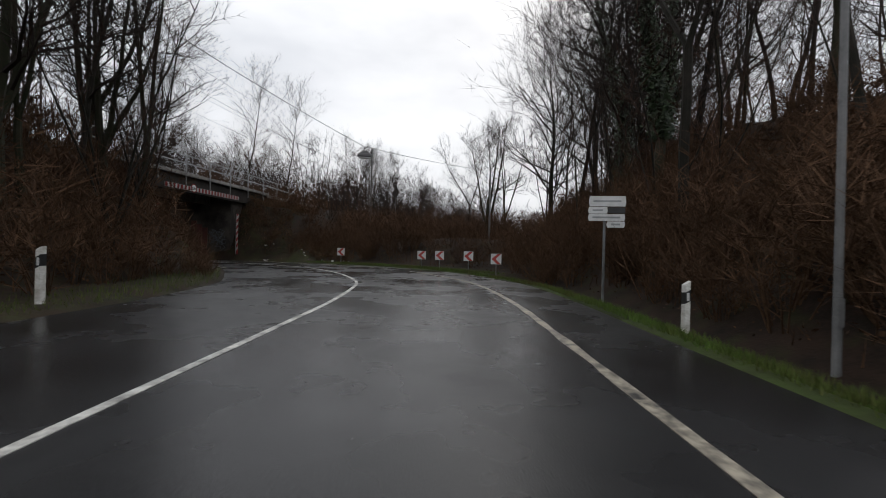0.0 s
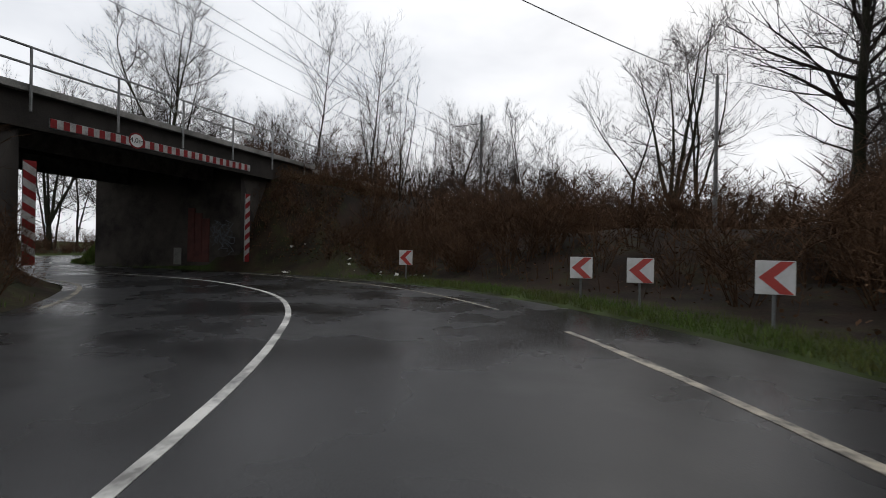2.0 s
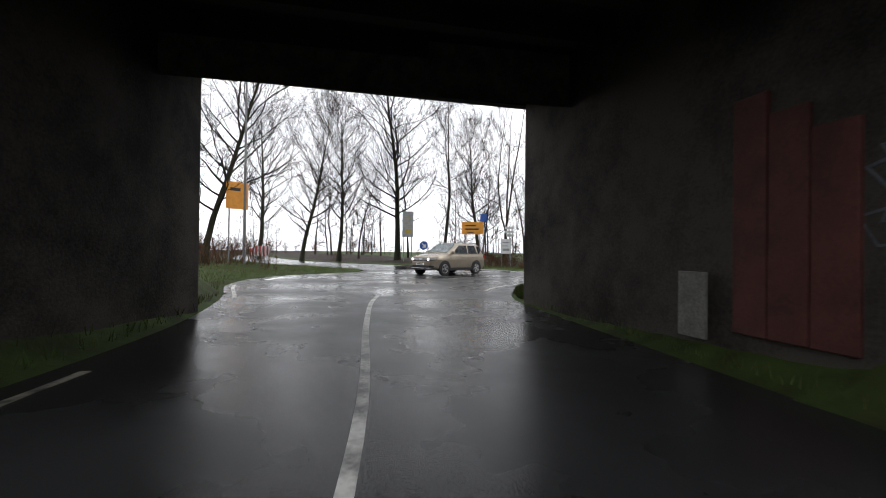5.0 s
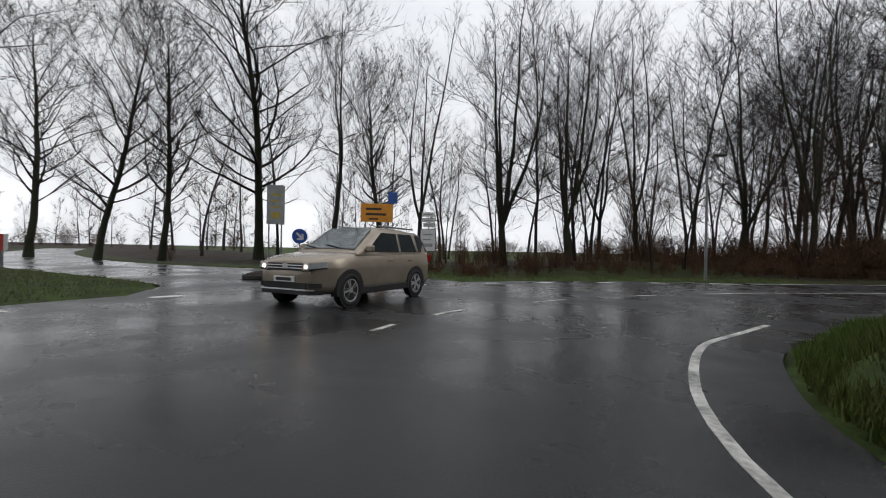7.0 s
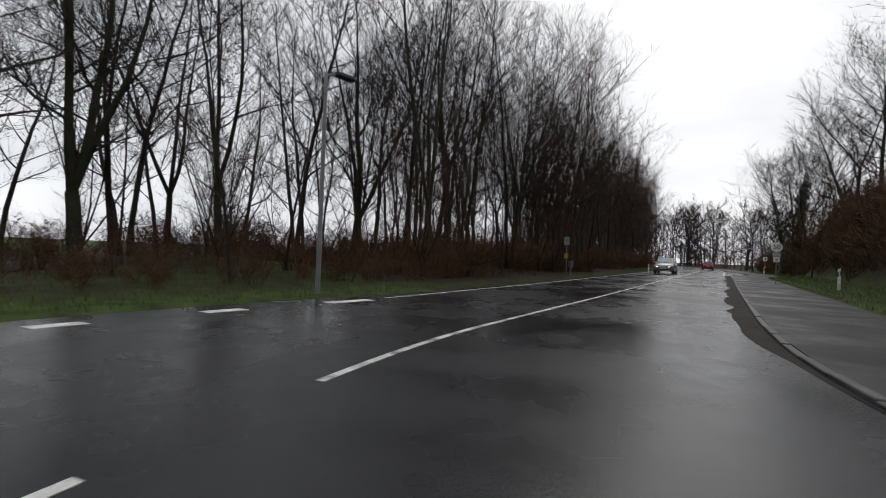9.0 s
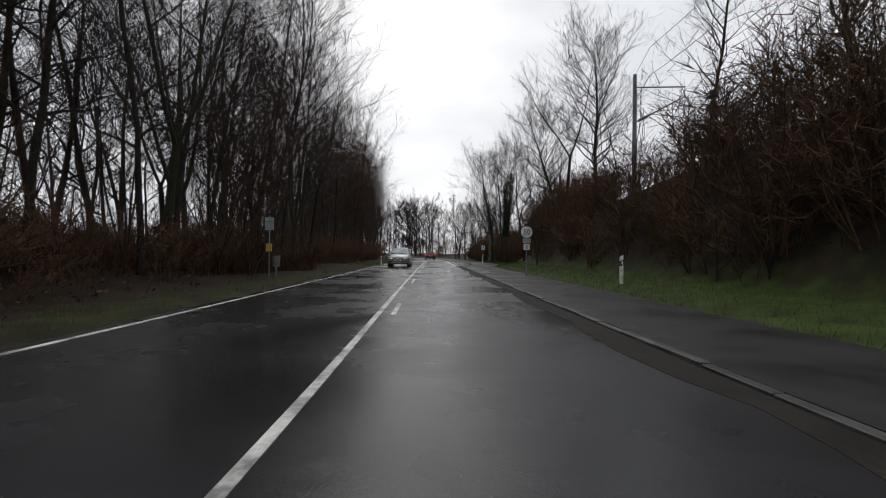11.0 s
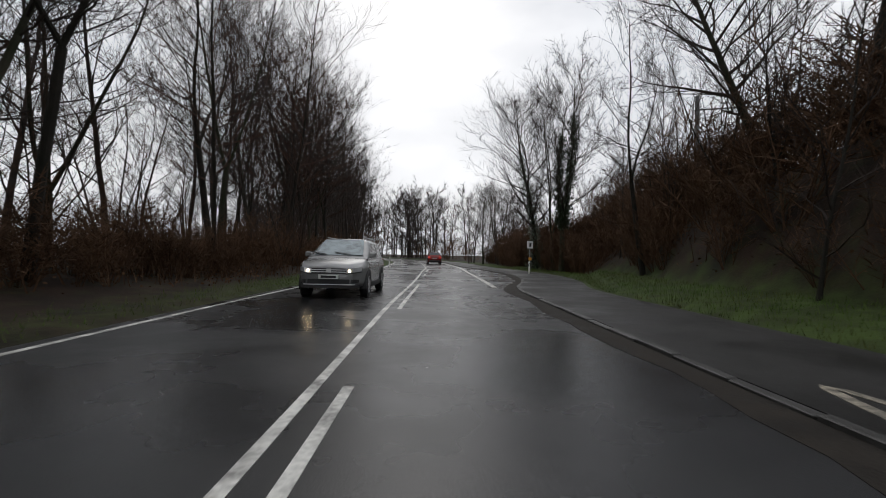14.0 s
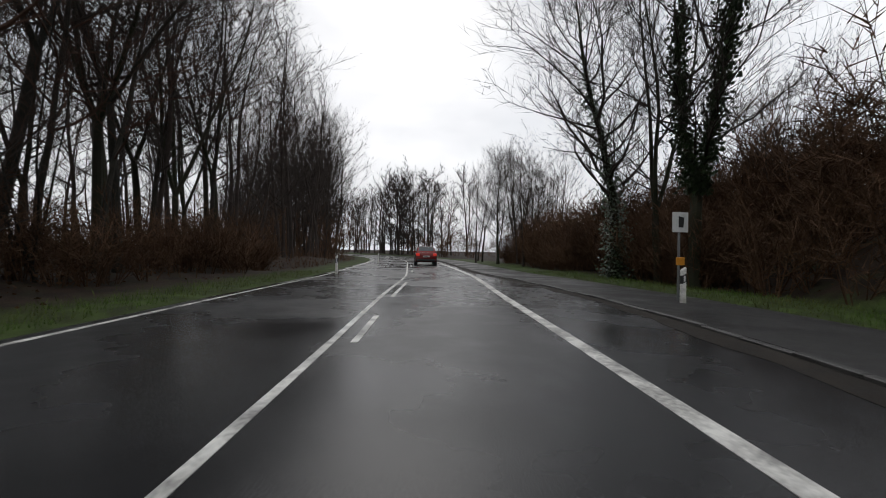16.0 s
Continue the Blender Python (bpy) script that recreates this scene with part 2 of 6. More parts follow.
def thing(name, m, label, category, group="", kind=""):
    ob = new(name)
    ob.empty_display_size = 0.2
    ob.matrix_basis = m
    return tagged(ob, label, category, group, kind)


def box(bm, x0, x1, y0, y1, z0, z1, bevel=0.0, m=None):
    r = bmesh.ops.create_cube(bm, size=1, matrix=Matrix.Translation(((x0 + x1) / 2, (y0 + y1) / 2, (z0 + z1) / 2)) @ Matrix.Diagonal((x1 - x0, y1 - y0, z1 - z0, 1)))
    if bevel:
        edges = list({e for v in r["verts"] for e in v.link_edges})
        r = bmesh.ops.bevel(bm, geom=edges, offset=bevel, segments=1, affect="EDGES")
    if m:
        bmesh.ops.transform(bm, matrix=m, verts=r["verts"])
    return bm


def rod(bm, a, b, r0, r1=None, sides=8):
    a, b = Vector(a), Vector(b)
    d = b - a
    m = Matrix.Translation((a + b) / 2) @ d.to_track_quat("Z", "Y").to_matrix().to_4x4()
    bmesh.ops.create_cone(bm, cap_ends=True, segments=sides, radius1=r0, radius2=r0 if r1 is None else r1, depth=d.length, matrix=m)
    return bm


def slab(bm, outline, depth, m=None):
    """A flat plate: outline in x, z, its front face at y = 0, its back at y = depth."""
    front = [bm.verts.new((x, 0, z)) for x, z in outline]
    rear = [bm.verts.new((x, depth, z)) for x, z in outline]
    bm.faces.new(front)
    bm.faces.new(rear[::-1])
    n = len(outline)
    for i in range(n):
        bm.faces.new((front[i], rear[i], rear[(i + 1) % n], front[(i + 1) % n]))
    if m:
        bmesh.ops.transform(bm, matrix=m, verts=front + rear)
    return bm


def disc(r, n=28, cx=0.0, cz=0.0):
    return [(cx + r * math.cos(2 * math.pi * i / n), cz + r * math.sin(2 * math.pi * i / n)) for i in range(n)]


def curve(points, step=0.6):
    """Catmull-Rom through rows of any width, sampled about every step metres of the first two columns."""
    p = np.array(points, float)
    p = np.vstack([2 * p[0] - p[1], p, 2 * p[-1] - p[-2]])
    out = []
    for i in range(1, len(p) - 2):
        n = max(2, int(np.hypot(*(p[i + 1] - p[i])[:2]) / step))
        for s in np.arange(n) / n:
            out.append(0.5 * (2 * p[i] + (p[i + 1] - p[i - 1]) * s + (2 * p[i - 1] - 5 * p[i] + 4 * p[i + 1] - p[i + 2]) * s**2
                              + (3 * p[i] - p[i - 1] - 3 * p[i + 1] + p[i + 2]) * s**3))
    out.append(p[-2])
    return np.array(out)


def normals(line):
    """Unit normals to the right of a line of points."""
    d = np.gradient(line[:, :2], axis=0)
    d /= np.linalg.norm(d, axis=1)[:, None]
    return np.stack([d[:, 1], -d[:, 0]], 1)


# ---- plan ----
# main road: x, y of its centre line, paved width to the left and to the right
MAIN = curve([(-2.3, -60, 3.8, 5.6), (-2.3, -20, 3.8, 5.6), (-2.25, 0, 3.8, 5.6), (-2.2, 6, 3.8, 5.6), (-2.2, 10, 3.9, 5.7), (-2.5, 14.2, 4.2, 5.9), (-3.05, 16.5, 4.4, 6.0), (-4.0, 19.1, 4.6, 6.0), (-5.0, 21.2, 4.6, 5.8),
              (-6.3, 23.4, 4.5, 5.4), (-8.0, 25.4, 4.4, 4.9), (-10.3, 27.1, 4.1, 4.3), (-12.7, 28.3, 3.7, 3.9), (-15.2, 28.95, 3.3, 3.7), (-18.2, 29.4, 3.1, 3.6), (-22.2, 29.7, 3.0, 3.6), (-26, 30.15, 3.8, 3.6),
              (-29.5, 31.1, 5.9, 4.0), (-32.2, 32.4, 7.2, 4.6), (-34.2, 34.2, 7.4, 5.0), (-35.6, 36.4, 6.9, 5.2), (-36.3, 39, 6.3, 5.3), (-36.55, 42, 6.0, 5.1), (-36.3, 45, 5.7, 4.8),
              (-35.7, 48.2, 5.1, 4.5), (-34.4, 52.2, 4.5, 4.1), (-32.1, 59, 4.1, 3.95), (-28.1, 71.2, 4.05, 3.95), (-25.5, 79, 4.05, 3.95), (-22.55, 88, 4.05, 3.95), (-20.6, 93.6, 4.05, 4.0), (-19.1, 98, 4.05, 5.0),
              (-17.6, 102.5, 4.05, 5.7), (-15.6, 108.6, 4.05, 5.7), (-13.2, 115.6, 4.05, 4.8), (-11.9, 120, 4.05, 4.1), (-8.8, 131.4, 4.05, 4.05), (-5.9, 142.4, 4.05, 4.05), (-3.5, 154.4, 4.05, 4.05),
              (-2.1, 170.4, 4.05, 4.05), (-2.6, 190.4, 4.05, 4.05), (-6.6, 216.4, 4.05, 4.05), (-14.1, 244.4, 4.05, 4.05), (-24.1, 274.4, 4.05, 4.05)])
SIDE = curve([(-38.6, 36.4, 6.2, 4.6), (-42.4, 36.2, 5.6, 4.6), (-45.5, 35.3, 4.8, 4.9), (-49.0, 33.2, 4.4, 5.0), (-53.0, 30.3, 4.0, 4.2), (-59.2, 26.4, 3.6, 3.6),
              (-70.3, 21.8, 3.2, 3.2), (-98.9, 14.7, 3.2, 3.2), (-160, 5, 3.2, 3.2)])
RAILWAY = curve([(-30.00, -160.00), (-24.82, -80.03), (-21.29, -19.97), (-20.48, 4.95), (-20.12, 29.35), (-18.74, 43.41), (-15.01, 60.11), (-8.25, 79.21), (0.95, 95.30), (12.11, 111.52), (26.13, 129.41), (50.07, 158.23), (90.00, 203.00), (159.94, 283.03)], 1.0)
HILLFOOT = curve([(9.00, -80.00), (7.94, -30.12), (6.40, -0.44), (5.88, 8.89), (5.36, 16.25), (4.86, 21.66), (6.34, 28.39), (10.07, 37.77), (16.17, 50.62), (25.10, 70.21), (40.01, 102.02), (62.01, 142.76), (120.00, 233.00)], 1.0)
UNDERPASS_W, UNDERPASS_E = -24.5, -16.4


def nearest(line, x, y):
    """Index of the nearest sample, and the offset to the right of the line, for arrays x, y."""
    n = normals(line)
    idx = np.zeros(len(x), int)
    for a in range(0, len(x), 4000):
        s = slice(a, a + 4000)
        d = (x[s, None] - line[None, :, 0]) ** 2 + (y[s, None] - line[None, :, 1]) ** 2
        idx[s] = d.argmin(1)
    dx, dy = x - line[idx, 0], y - line[idx, 1]
    off = dx * n[idx, 0] + dy * n[idx, 1]
    return idx, off, np.hypot(dx, dy)


def smooth(a, b, v):
    s = np.clip((v - a) / (b - a), 0, 1)
    return s * s * (3 - 2 * s)


def soft_noise(x, y, scale, seed):
    """Cheap value noise for arrays, between -1 and 1."""
    rng = np.random.RandomState(seed)
    g = rng.uniform(-1, 1, (64, 64))
    u, v = x / scale, y / scale
    i, j = np.floor(u).astype(int), np.floor(v).astype(int)
    fu, fv = u - i, v - j
    fu, fv = fu * fu * (3 - 2 * fu), fv * fv * (3 - 2 * fv)
    q = lambda a, b: g[a % 64, b % 64]
    return (q(i, j) * (1 - fu) + q(i + 1, j) * fu) * (1 - fv) + (q(i, j + 1) * (1 - fu) + q(i + 1, j + 1) * fu) * fv


def path_width(i):
    """How far the cycle path beside the main road reaches beyond its kerb, by the sample of the road."""
    y, x = MAIN[i, 1], MAIN[i, 0]
    return np.where((y > 42) & (x < 20), 2.85 * smooth(42, 47, y), 0.0)


def terrain(x, y):
    """Height of the ground, how grassy it is, and how far it lies from the paving."""
    x, y = np.asarray(x, float), np.asarray(y, float)
    i, off, dist = nearest(MAIN, x, y)
    wl, wr = MAIN[i, 2], MAIN[i, 3] + path_width(i)
    d_main = np.maximum(off - wr, -off - wl)
    d_main = np.maximum(d_main, dist - 12)
    j, off2, dist2 = nearest(SIDE, x, y)
    d_side = np.maximum(np.maximum(off2 - SIDE[j, 3], -off2 - SIDE[j, 2]), dist2 - 9)
    d_side = np.maximum(d_side, np.sqrt(np.maximum(dist2 ** 2 - off2 ** 2, 0)) - 0.6)
    d = np.minimum(d_main, d_side)
    k, q, rdist = nearest(RAILWAY, x, y)
    ry = RAILWAY[k, 1]
    top = 5.25 - 1.6 * smooth(55, 100, ry)
    half = 4.1 + 0.9 * smooth(40, 60, ry)
    bank = np.minimum(top, top - (np.abs(q) - half) / 1.25)
    h, hq, hd = nearest(HILLFOOT, x, y)
    hill = np.where(hq > 0, np.minimum(hq * 0.72, 7.5 + (hq - 10.4) * 0.22), 0.0)
    hill = np.minimum(hill, 22)
    rough = 0.35 * soft_noise(x, y, 7, 3) + 0.18 * soft_noise(x, y, 2.6, 4)
    base = 0.05 + 0.25 * smooth(3, 9, d) * (1 + soft_noise(x, y, 23, 5))
    # the hollow between the railway and the hill
    hollow = (q > 3) & (hq < 3) & (y > 30)
    base = np.where(hollow, base + 1.6 * smooth(2, 9, d), base)
    # a shallow ditch beside the first bend
    east = (off > 0) & (y < 22) & (x > 0)
    base = np.where(east, base - 0.5 * smooth(0.2, 1.6, d), base)
    z = np.maximum(np.maximum(base, bank), hill + base)
    z = z + rough * smooth(1.5, 5, d)
    steep = 1.05 + 1.2 * smooth(-11.5, -15, x) * (y > 32) * (x > -17)
    bank_end = np.minimum(top - 1.0, top - (np.abs(q) - 6.2) / 1.1)
    z = np.where((steep > 1.06) & (q > 0), np.maximum(z, bank_end), z)
    z = np.minimum(z, 0.04 + np.maximum(0, d - 0.5) * steep + 0.03 * rough)
    right2 = (off > 0) & (y > 40) & (x < 40)
    z = np.where(right2, np.minimum(z, 0.05 + 0.12 * np.maximum(0, d) + np.maximum(0, d - 3.1) * 2.0), z)
    z = np.where(east, np.minimum(z, 0.02 + base * smooth(0, 1.4, d) + np.maximum(0, d - 2.2) * 0.85), z)
    z = np.where(d < 0.12, -0.12, z)
    far = smooth(150, 600, np.hypot(x + 15, y - 50))
    z = z * (1 - far) + far * 0.5
    grass = smooth(3.2, 1.0, d)
    grass = np.where(right2, smooth(3.6, 2.6, d) * 0.9, grass)
    left2 = (off < 0) & (y > 56)
    grass = np.where(left2, smooth(2.6, 0.8, d) * (0.25 + 0.6 * smooth(86, 100, y)), grass)
    grass = np.where((x > -17) & (x < -11) & (y > 32) & (y < 44), grass * 0.1, grass)
    grass = np.where((x > -11) & (x < -7) & (y > 29) & (y < 44), grass * 0.25, grass)
    grass = np.where((x < -4) & (x > -17) & (y < 28), grass * 0.12, grass)
    grass = np.where((x > -6.5) & (off > 0) & (y < 40), smooth(2.3, 0.7, d) * 0.75, grass)
    verge = (off < 0) & (y > 38) & (y < 58) & (x > -58) & (x < -36)
    grass = np.where(verge, np.maximum(grass, 0.4 * smooth(10, 6, d)), grass)
    corner = (d_main > 0) & (y < 33) & (x < -26)
    grass = np.where(corner, np.maximum(grass * 0.6, 0.75 * smooth(8, 12, np.abs(q)) * smooth(-66, -50, x)), grass)
    field = smooth(16, 26, d_side) * (x < -48) * smooth(-52, -64, x) * (y > 20) * (1 - smooth(70, 90, y) * smooth(-120, -75, x))
    grass = np.maximum(grass, field)
    return z, np.clip(grass, 0, 1), d


def height(x, y):
    return float(terrain([x], [y])[0][0])

# ---- ground: one sheet to the horizon ----
def axis_steps(a, b, step, reach):
    inner = list(np.arange(a, b + 0.01, step))
    low, high, s = [], [], step
    p, q = a, b
    while p > a - reach:
        s *= 1.35
        p -= s
        q += s
        low.append(p)
        high.append(q)
    return np.array(low[::-1] + inner + high)


gx, gy = axis_steps(-72, 28, 0.7, 1500), axis_steps(-18, 125, 0.7, 1500)
GX, GY = np.meshgrid(gx, gy)
gz, gg, gd = terrain(GX.ravel(), GY.ravel())
nx, ny = len(gx), len(gy)
cells = [(r * nx + c, r * nx + c + 1, (r + 1) * nx + c + 1, (r + 1) * nx + c) for r in range(ny - 1) for c in range(nx - 1)]
ground = mesh_object("ground", np.stack([GX.ravel(), GY.ravel(), gz], 1).tolist(), cells, GROUND, smooth=True)
at = ground.data.attributes.new("grass", "FLOAT", "POINT")
at.data.foreach_set("value", gg.astype(np.float32))
tagged(ground, "leaf-littered banks and grassy verges round the wet road", "ground", kind="structure")


# ---- paving ----
def ribbon(name, line, left, right, z, mat, label, category, thick=0.12, kind="structure"):
    """A paved strip between two offsets to the right of a line, with side faces."""
    n = normals(line)
    a = line[:, :2] + n * np.broadcast_to(left, len(line))[:, None]
    b = line[:, :2] + n * np.broadcast_to(right, len(line))[:, None]
    k = len(line)
    verts = [(*p, z) for p in a] + [(*p, z) for p in b] + [(*p, z - thick) for p in a] + [(*p, z - thick) for p in b]
    faces = []
    for i in range(k - 1):
        faces += [(i, i + k, i + k + 1, i + 1), (i, i + 1, i + 1 + 2 * k, i + 2 * k), (i + k, i + 3 * k, i + 3 * k + 1, i + k + 1)]
    faces += [(0, 2 * k, 3 * k, k), (k - 1, 2 * k - 1, 4 * k - 1, 3 * k - 1)]
    ob = mesh_object(name, verts, faces, mat)
    return tagged(ob, label, category, kind=kind)


ribbon("road", MAIN, -MAIN[:, 2], MAIN[:, 3], 0.0, ASPHALT, "wet dark asphalt road curving under the railway", "road")
ribbon("side_road", SIDE, -SIDE[:, 2], SIDE[:, 3], -0.004, ASPHALT, "wet asphalt side road joining the bend", "road")
on_path = (MAIN[:, 1] > 43) & (MAIN[:, 1] < 200)
PL = MAIN[on_path]
ribbon("cycle_path", PL, PL[:, 3] + 0.12, PL[:, 3] + path_width(np.where(on_path)[0]), 0.045, PATHWAY, "wet asphalt cycle path beside the road", "path", 0.2)
_w = 0.40 + 0.15 * soft_noise(PL[:, 0], PL[:, 1], 2.3, 8) + 0.12 * soft_noise(PL[:, 0], PL[:, 1], 0.8, 9)
_w = _w * smooth(46, 56, PL[:, 1]) + 0.02
ribbon("gutter", PL, PL[:, 3] - _w, PL[:, 3], 0.005, GUTTER, "dark wet leaf mulch lying in the gutter", "gutter", 0.02)


# markings: x offset to the right of the centre line, from sample distance to sample distance
S = np.concatenate([[0], np.cumsum(np.hypot(*np.diff(MAIN[:, :2], axis=0).T))])


def station(x, y):
    i = ((MAIN[:, 0] - x) ** 2 + (MAIN[:, 1] - y) ** 2).argmin()
    return S[i]


def marking(a, b, offset, width, mat, label, uneven=0.0, seed=1):
    inside = (S > a) & (S < b)
    line = MAIN[inside]
    if len(line) < 2:
        s = np.linspace(a, b, 4)
        line = np.stack([np.interp(s, S, MAIN[:, c]) for c in range(4)], 1)
    off = offset(line) if callable(offset) else np.full(len(line), offset)
    rng = np.random.RandomState(seed)
    half = width / 2 * (1 - uneven * rng.uniform(0, 1, len(line)))
    return ribbon("road_marking", line, off - half, off + half, 0.006, mat, label, "road marking", 0.008)


marking(station(-2.32, -40.02), station(-29.0, 30.9), 0.0, 0.10, MARKING, "worn white solid centre line")
for x0, y0, length in ((-34.0, 33.9, 1.5), (-35.3, 35.9, 0.9), (-36.1, 38.1, 2.0), (-36.55, 42.5, 1.1)):
    s0 = station(x0, y0)
    marking(s0, s0 + length, 0.0, 0.10, MARKING, "short worn white centre dash through the bend")
marking(station(-36.3, 44.8), station(-24.1, 274), 0.0, 0.10, MARKING, "worn white solid centre line")
# a broken second line beside the centre line of the straight
for along, length in ((-9.4, 2.8), (0.0, 2.8), (9.5, 2.5), (17.6, 9.0), (32.9, 3.2), (39.0, 5.5), (52.0, 3.0), (61.0, 3.0)):
    s0 = station(-28.2, 70.8) + along
    marking(s0, s0 + length, 0.30, 0.10, MARKING, "white dash beside the centre line")
# right edge line of the first bend, half worn away
marking(station(-2.3, -40), station(-5.2, 21.6), 4.1, 0.17, FADED, "cracked and faded edge line", 0.5, 2)
marking(station(-5.5, 22.1), station(-16, 29.1), lambda l: np.interp(l[:, 0], [-12, -5.5], [3.15, 4.0]), 0.10, FADED, "cracked and faded edge line", 0.5, 3)
marking(station(-7.2, 24.6), station(-20, 29.5), lambda l: -l[:, 2] + 0.35, 0.12, FADED, "worn edge line beside the underpass wall", 0.3, 4)
# arc on the inside of the junction bend
marking(station(-28.5, 30.8), station(-36.5, 41), lambda l: l[:, 3] - 0.85, 0.10, MARKING, "white edge line round the inside of the bend")
# dashes across the mouth of the side road, then a solid edge line
for g in range(10):
    s0 = station(-30.6, 31.6) + g * 2.25
    marking(s0, s0 + 1.25, lambda l: -l[:, 2] + 0.8, 0.3, FRESH, "broad white dash across the side road's mouth")
marking(station(-34.9, 50.7), station(-24.1, 274), lambda l: -l[:, 2] + 0.3 + 0.35 * smooth(57, 51, l[:, 1]), 0.11, MARKING, "worn white edge line")
marking(station(-25.5, 30.1), station(-30.0, 31.3), lambda l: -l[:, 2] + 0.3, 0.11, MARKING, "worn white edge line")
marking(station(-20.6, 93.4), station(-24.1, 274), 3.25, 0.2, MARKING, "white edge line past the bus bay")


# kerb stones along the path and the bay, and round the island
def kerbs(line, offset, z, thing_ob, step=1.0):
    n = normals(line)
    edge = line[:, :2] + n * np.broadcast_to(offset, len(line))[:, None]
    s = np.concatenate([[0], np.cumsum(np.hypot(*np.diff(edge, axis=0).T))])
    bm = bmesh.new()
    box(bm, -0.06, 0.06, -step / 2 + 0.006, step / 2 - 0.006, -0.16, 0.0, 0.012)
    me = bpy.data.meshes.new("kerb_stone")
    bm.to_mesh(me)
    bm.free()
    me.materials.append(KERB)
    for c in np.arange(step / 2, s[-1], step):
        x, y = np.interp(c, s, edge[:, 0]), np.interp(c, s, edge[:, 1])
        x2, y2 = np.interp(c + 0.2, s, edge[:, 0]), np.interp(c + 0.2, s, edge[:, 1])
        ob = new("kerb_stone", me)
        ob.parent = thing_ob
        ob.matrix_basis = pose(x, y, z + 0.012 * math.sin(c * 1.7), 0, 0, -math.degrees(math.atan2(x2 - x, y2 - y)))


path_kerb = thing("kerb", pose(0, 0, 0), "low wet concrete kerb along the cycle path", "kerb", kind="structure")
near_kerb = PL[PL[:, 1] < 140]
kerbs(near_kerb, near_kerb[:, 3] + 0.06, 0.050, path_kerb)

# worn arrow symbol on the cycle path
mk = thing("path_marking", pose(-20.44, 79.61, 0.050, 0, 0, -22), "worn white arrow symbol painted on the cycle path", "road marking", kind="structure")
FLAT = Matrix.Rotation(radians(-90), 4, "X")
for k, o in enumerate(([(-0.30, -0.1), (-0.18, -0.1), (0.02, 1.0), (0.0, 1.15), (-0.1, 1.0)], [(0.32, -0.05), (0.2, -0.08), (0.03, 0.95), (0.0, 1.1), (0.12, 0.98)], [(-0.28, -0.1), (0.3, -0.08), (0.22, -0.32), (-0.05, -0.42), (-0.24, -0.3)])):
    part("stroke", slab(bmesh.new(), [(px, pz) for px, pz in o], 0.006, Matrix.Translation((0, 0, 0.001 * k)) @ FLAT), FADED, mk)

# traffic island in the side road's mouth
island = thing("traffic_island", pose(-48.4, 35.6, 0, 0, 0, 55), "low grassy traffic island with a kerb", "traffic island", kind="structure")
bm = bmesh.new()
slab(bm, [(1.1 * math.cos(a) * (1.0), 3.4 * math.sin(a)) for a in np.linspace(0, 2 * math.pi, 24, endpoint=False)], 0.3, Matrix.Rotation(radians(90), 4, "X") @ Matrix.Translation((0, -0.13, 0)))
part("island_top", bm, GROUND, island)
ring = np.array([(1.14 * math.cos(a), 3.46 * math.sin(a)) for a in np.linspace(0, 2 * math.pi, 40)])
kerbs(ring, 0.0, 0.15, island, 0.7)

# ---- railway: ballast, tracks ----
RR = RAILWAY[(RAILWAY[:, 1] > -60) & (RAILWAY[:, 1] < 130)]
rtop = 5.25 - 1.6 * smooth(55, 100, RR[:, 1])


def along_rail(name, offset, width, lift, thick, mat, label, category):
    n = normals(RR)
    k = len(RR)
    a = RR[:, :2] + n * (offset - width / 2)
    b = RR[:, :2] + n * (offset + width / 2)
    zz = rtop + lift
    verts = [(*p, h) for p, h in zip(a, zz)] + [(*p, h) for p, h in zip(b, zz)] + [(*p, h - thick) for p, h in zip(a, zz)] + [(*p, h - thick) for p, h in zip(b, zz)]
    faces = []
    for i in range(k - 1):
        faces += [(i, i + k, i + k + 1, i + 1), (i, i + 1, i + 1 + 2 * k, i + 2 * k), (i + k, i + 3 * k, i + 3 * k + 1, i + k + 1)]
    return tagged(mesh_object(name, verts, faces, mat), label, category, kind="structure")


along_rail("track_bed", 0, 5.2, 0.12, 1.3, BALLAST, "grey ballast bed on the railway bank", "track bed")
for o in (-2.7, -1.27, 1.27, 2.7):
    along_rail("rail", o, 0.07, 0.3, 0.16, RAILSTEEL, "rusty steel rail on the bank", "rail")

# ---- the underpass ----
# near portal from A to B, far portal from C to D; south wall A-C, north wall B-D
A, B = Vector((-16.50, 25.33, 0)), Vector((-15.73, 33.49, 0))
C, D = Vector((-24.38, 26.53, 0)), Vector((-24.65, 33.63, 0))


def prism(bm, corners, z0, z1):
    lo = [bm.verts.new((p[0], p[1], z0)) for p in corners]
    hi = [bm.verts.new((p[0], p[1], z1)) for p in corners]
    bm.faces.new(lo)
    bm.faces.new(hi)
    for i in range(len(corners)):
        bm.faces.new((lo[i], lo[(i + 1) % len(corners)], hi[(i + 1) % len(corners)], hi[i]))
    return bm


bridge = thing("railway_bridge", pose(0, 0, 0), "low dark concrete railway bridge with sooty abutments", "bridge", kind="structure")
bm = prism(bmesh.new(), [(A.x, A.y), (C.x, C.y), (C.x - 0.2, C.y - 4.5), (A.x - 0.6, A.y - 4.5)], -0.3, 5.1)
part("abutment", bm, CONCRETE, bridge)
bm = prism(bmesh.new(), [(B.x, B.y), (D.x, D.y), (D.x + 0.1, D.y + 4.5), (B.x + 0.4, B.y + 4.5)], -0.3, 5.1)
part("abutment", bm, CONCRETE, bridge)
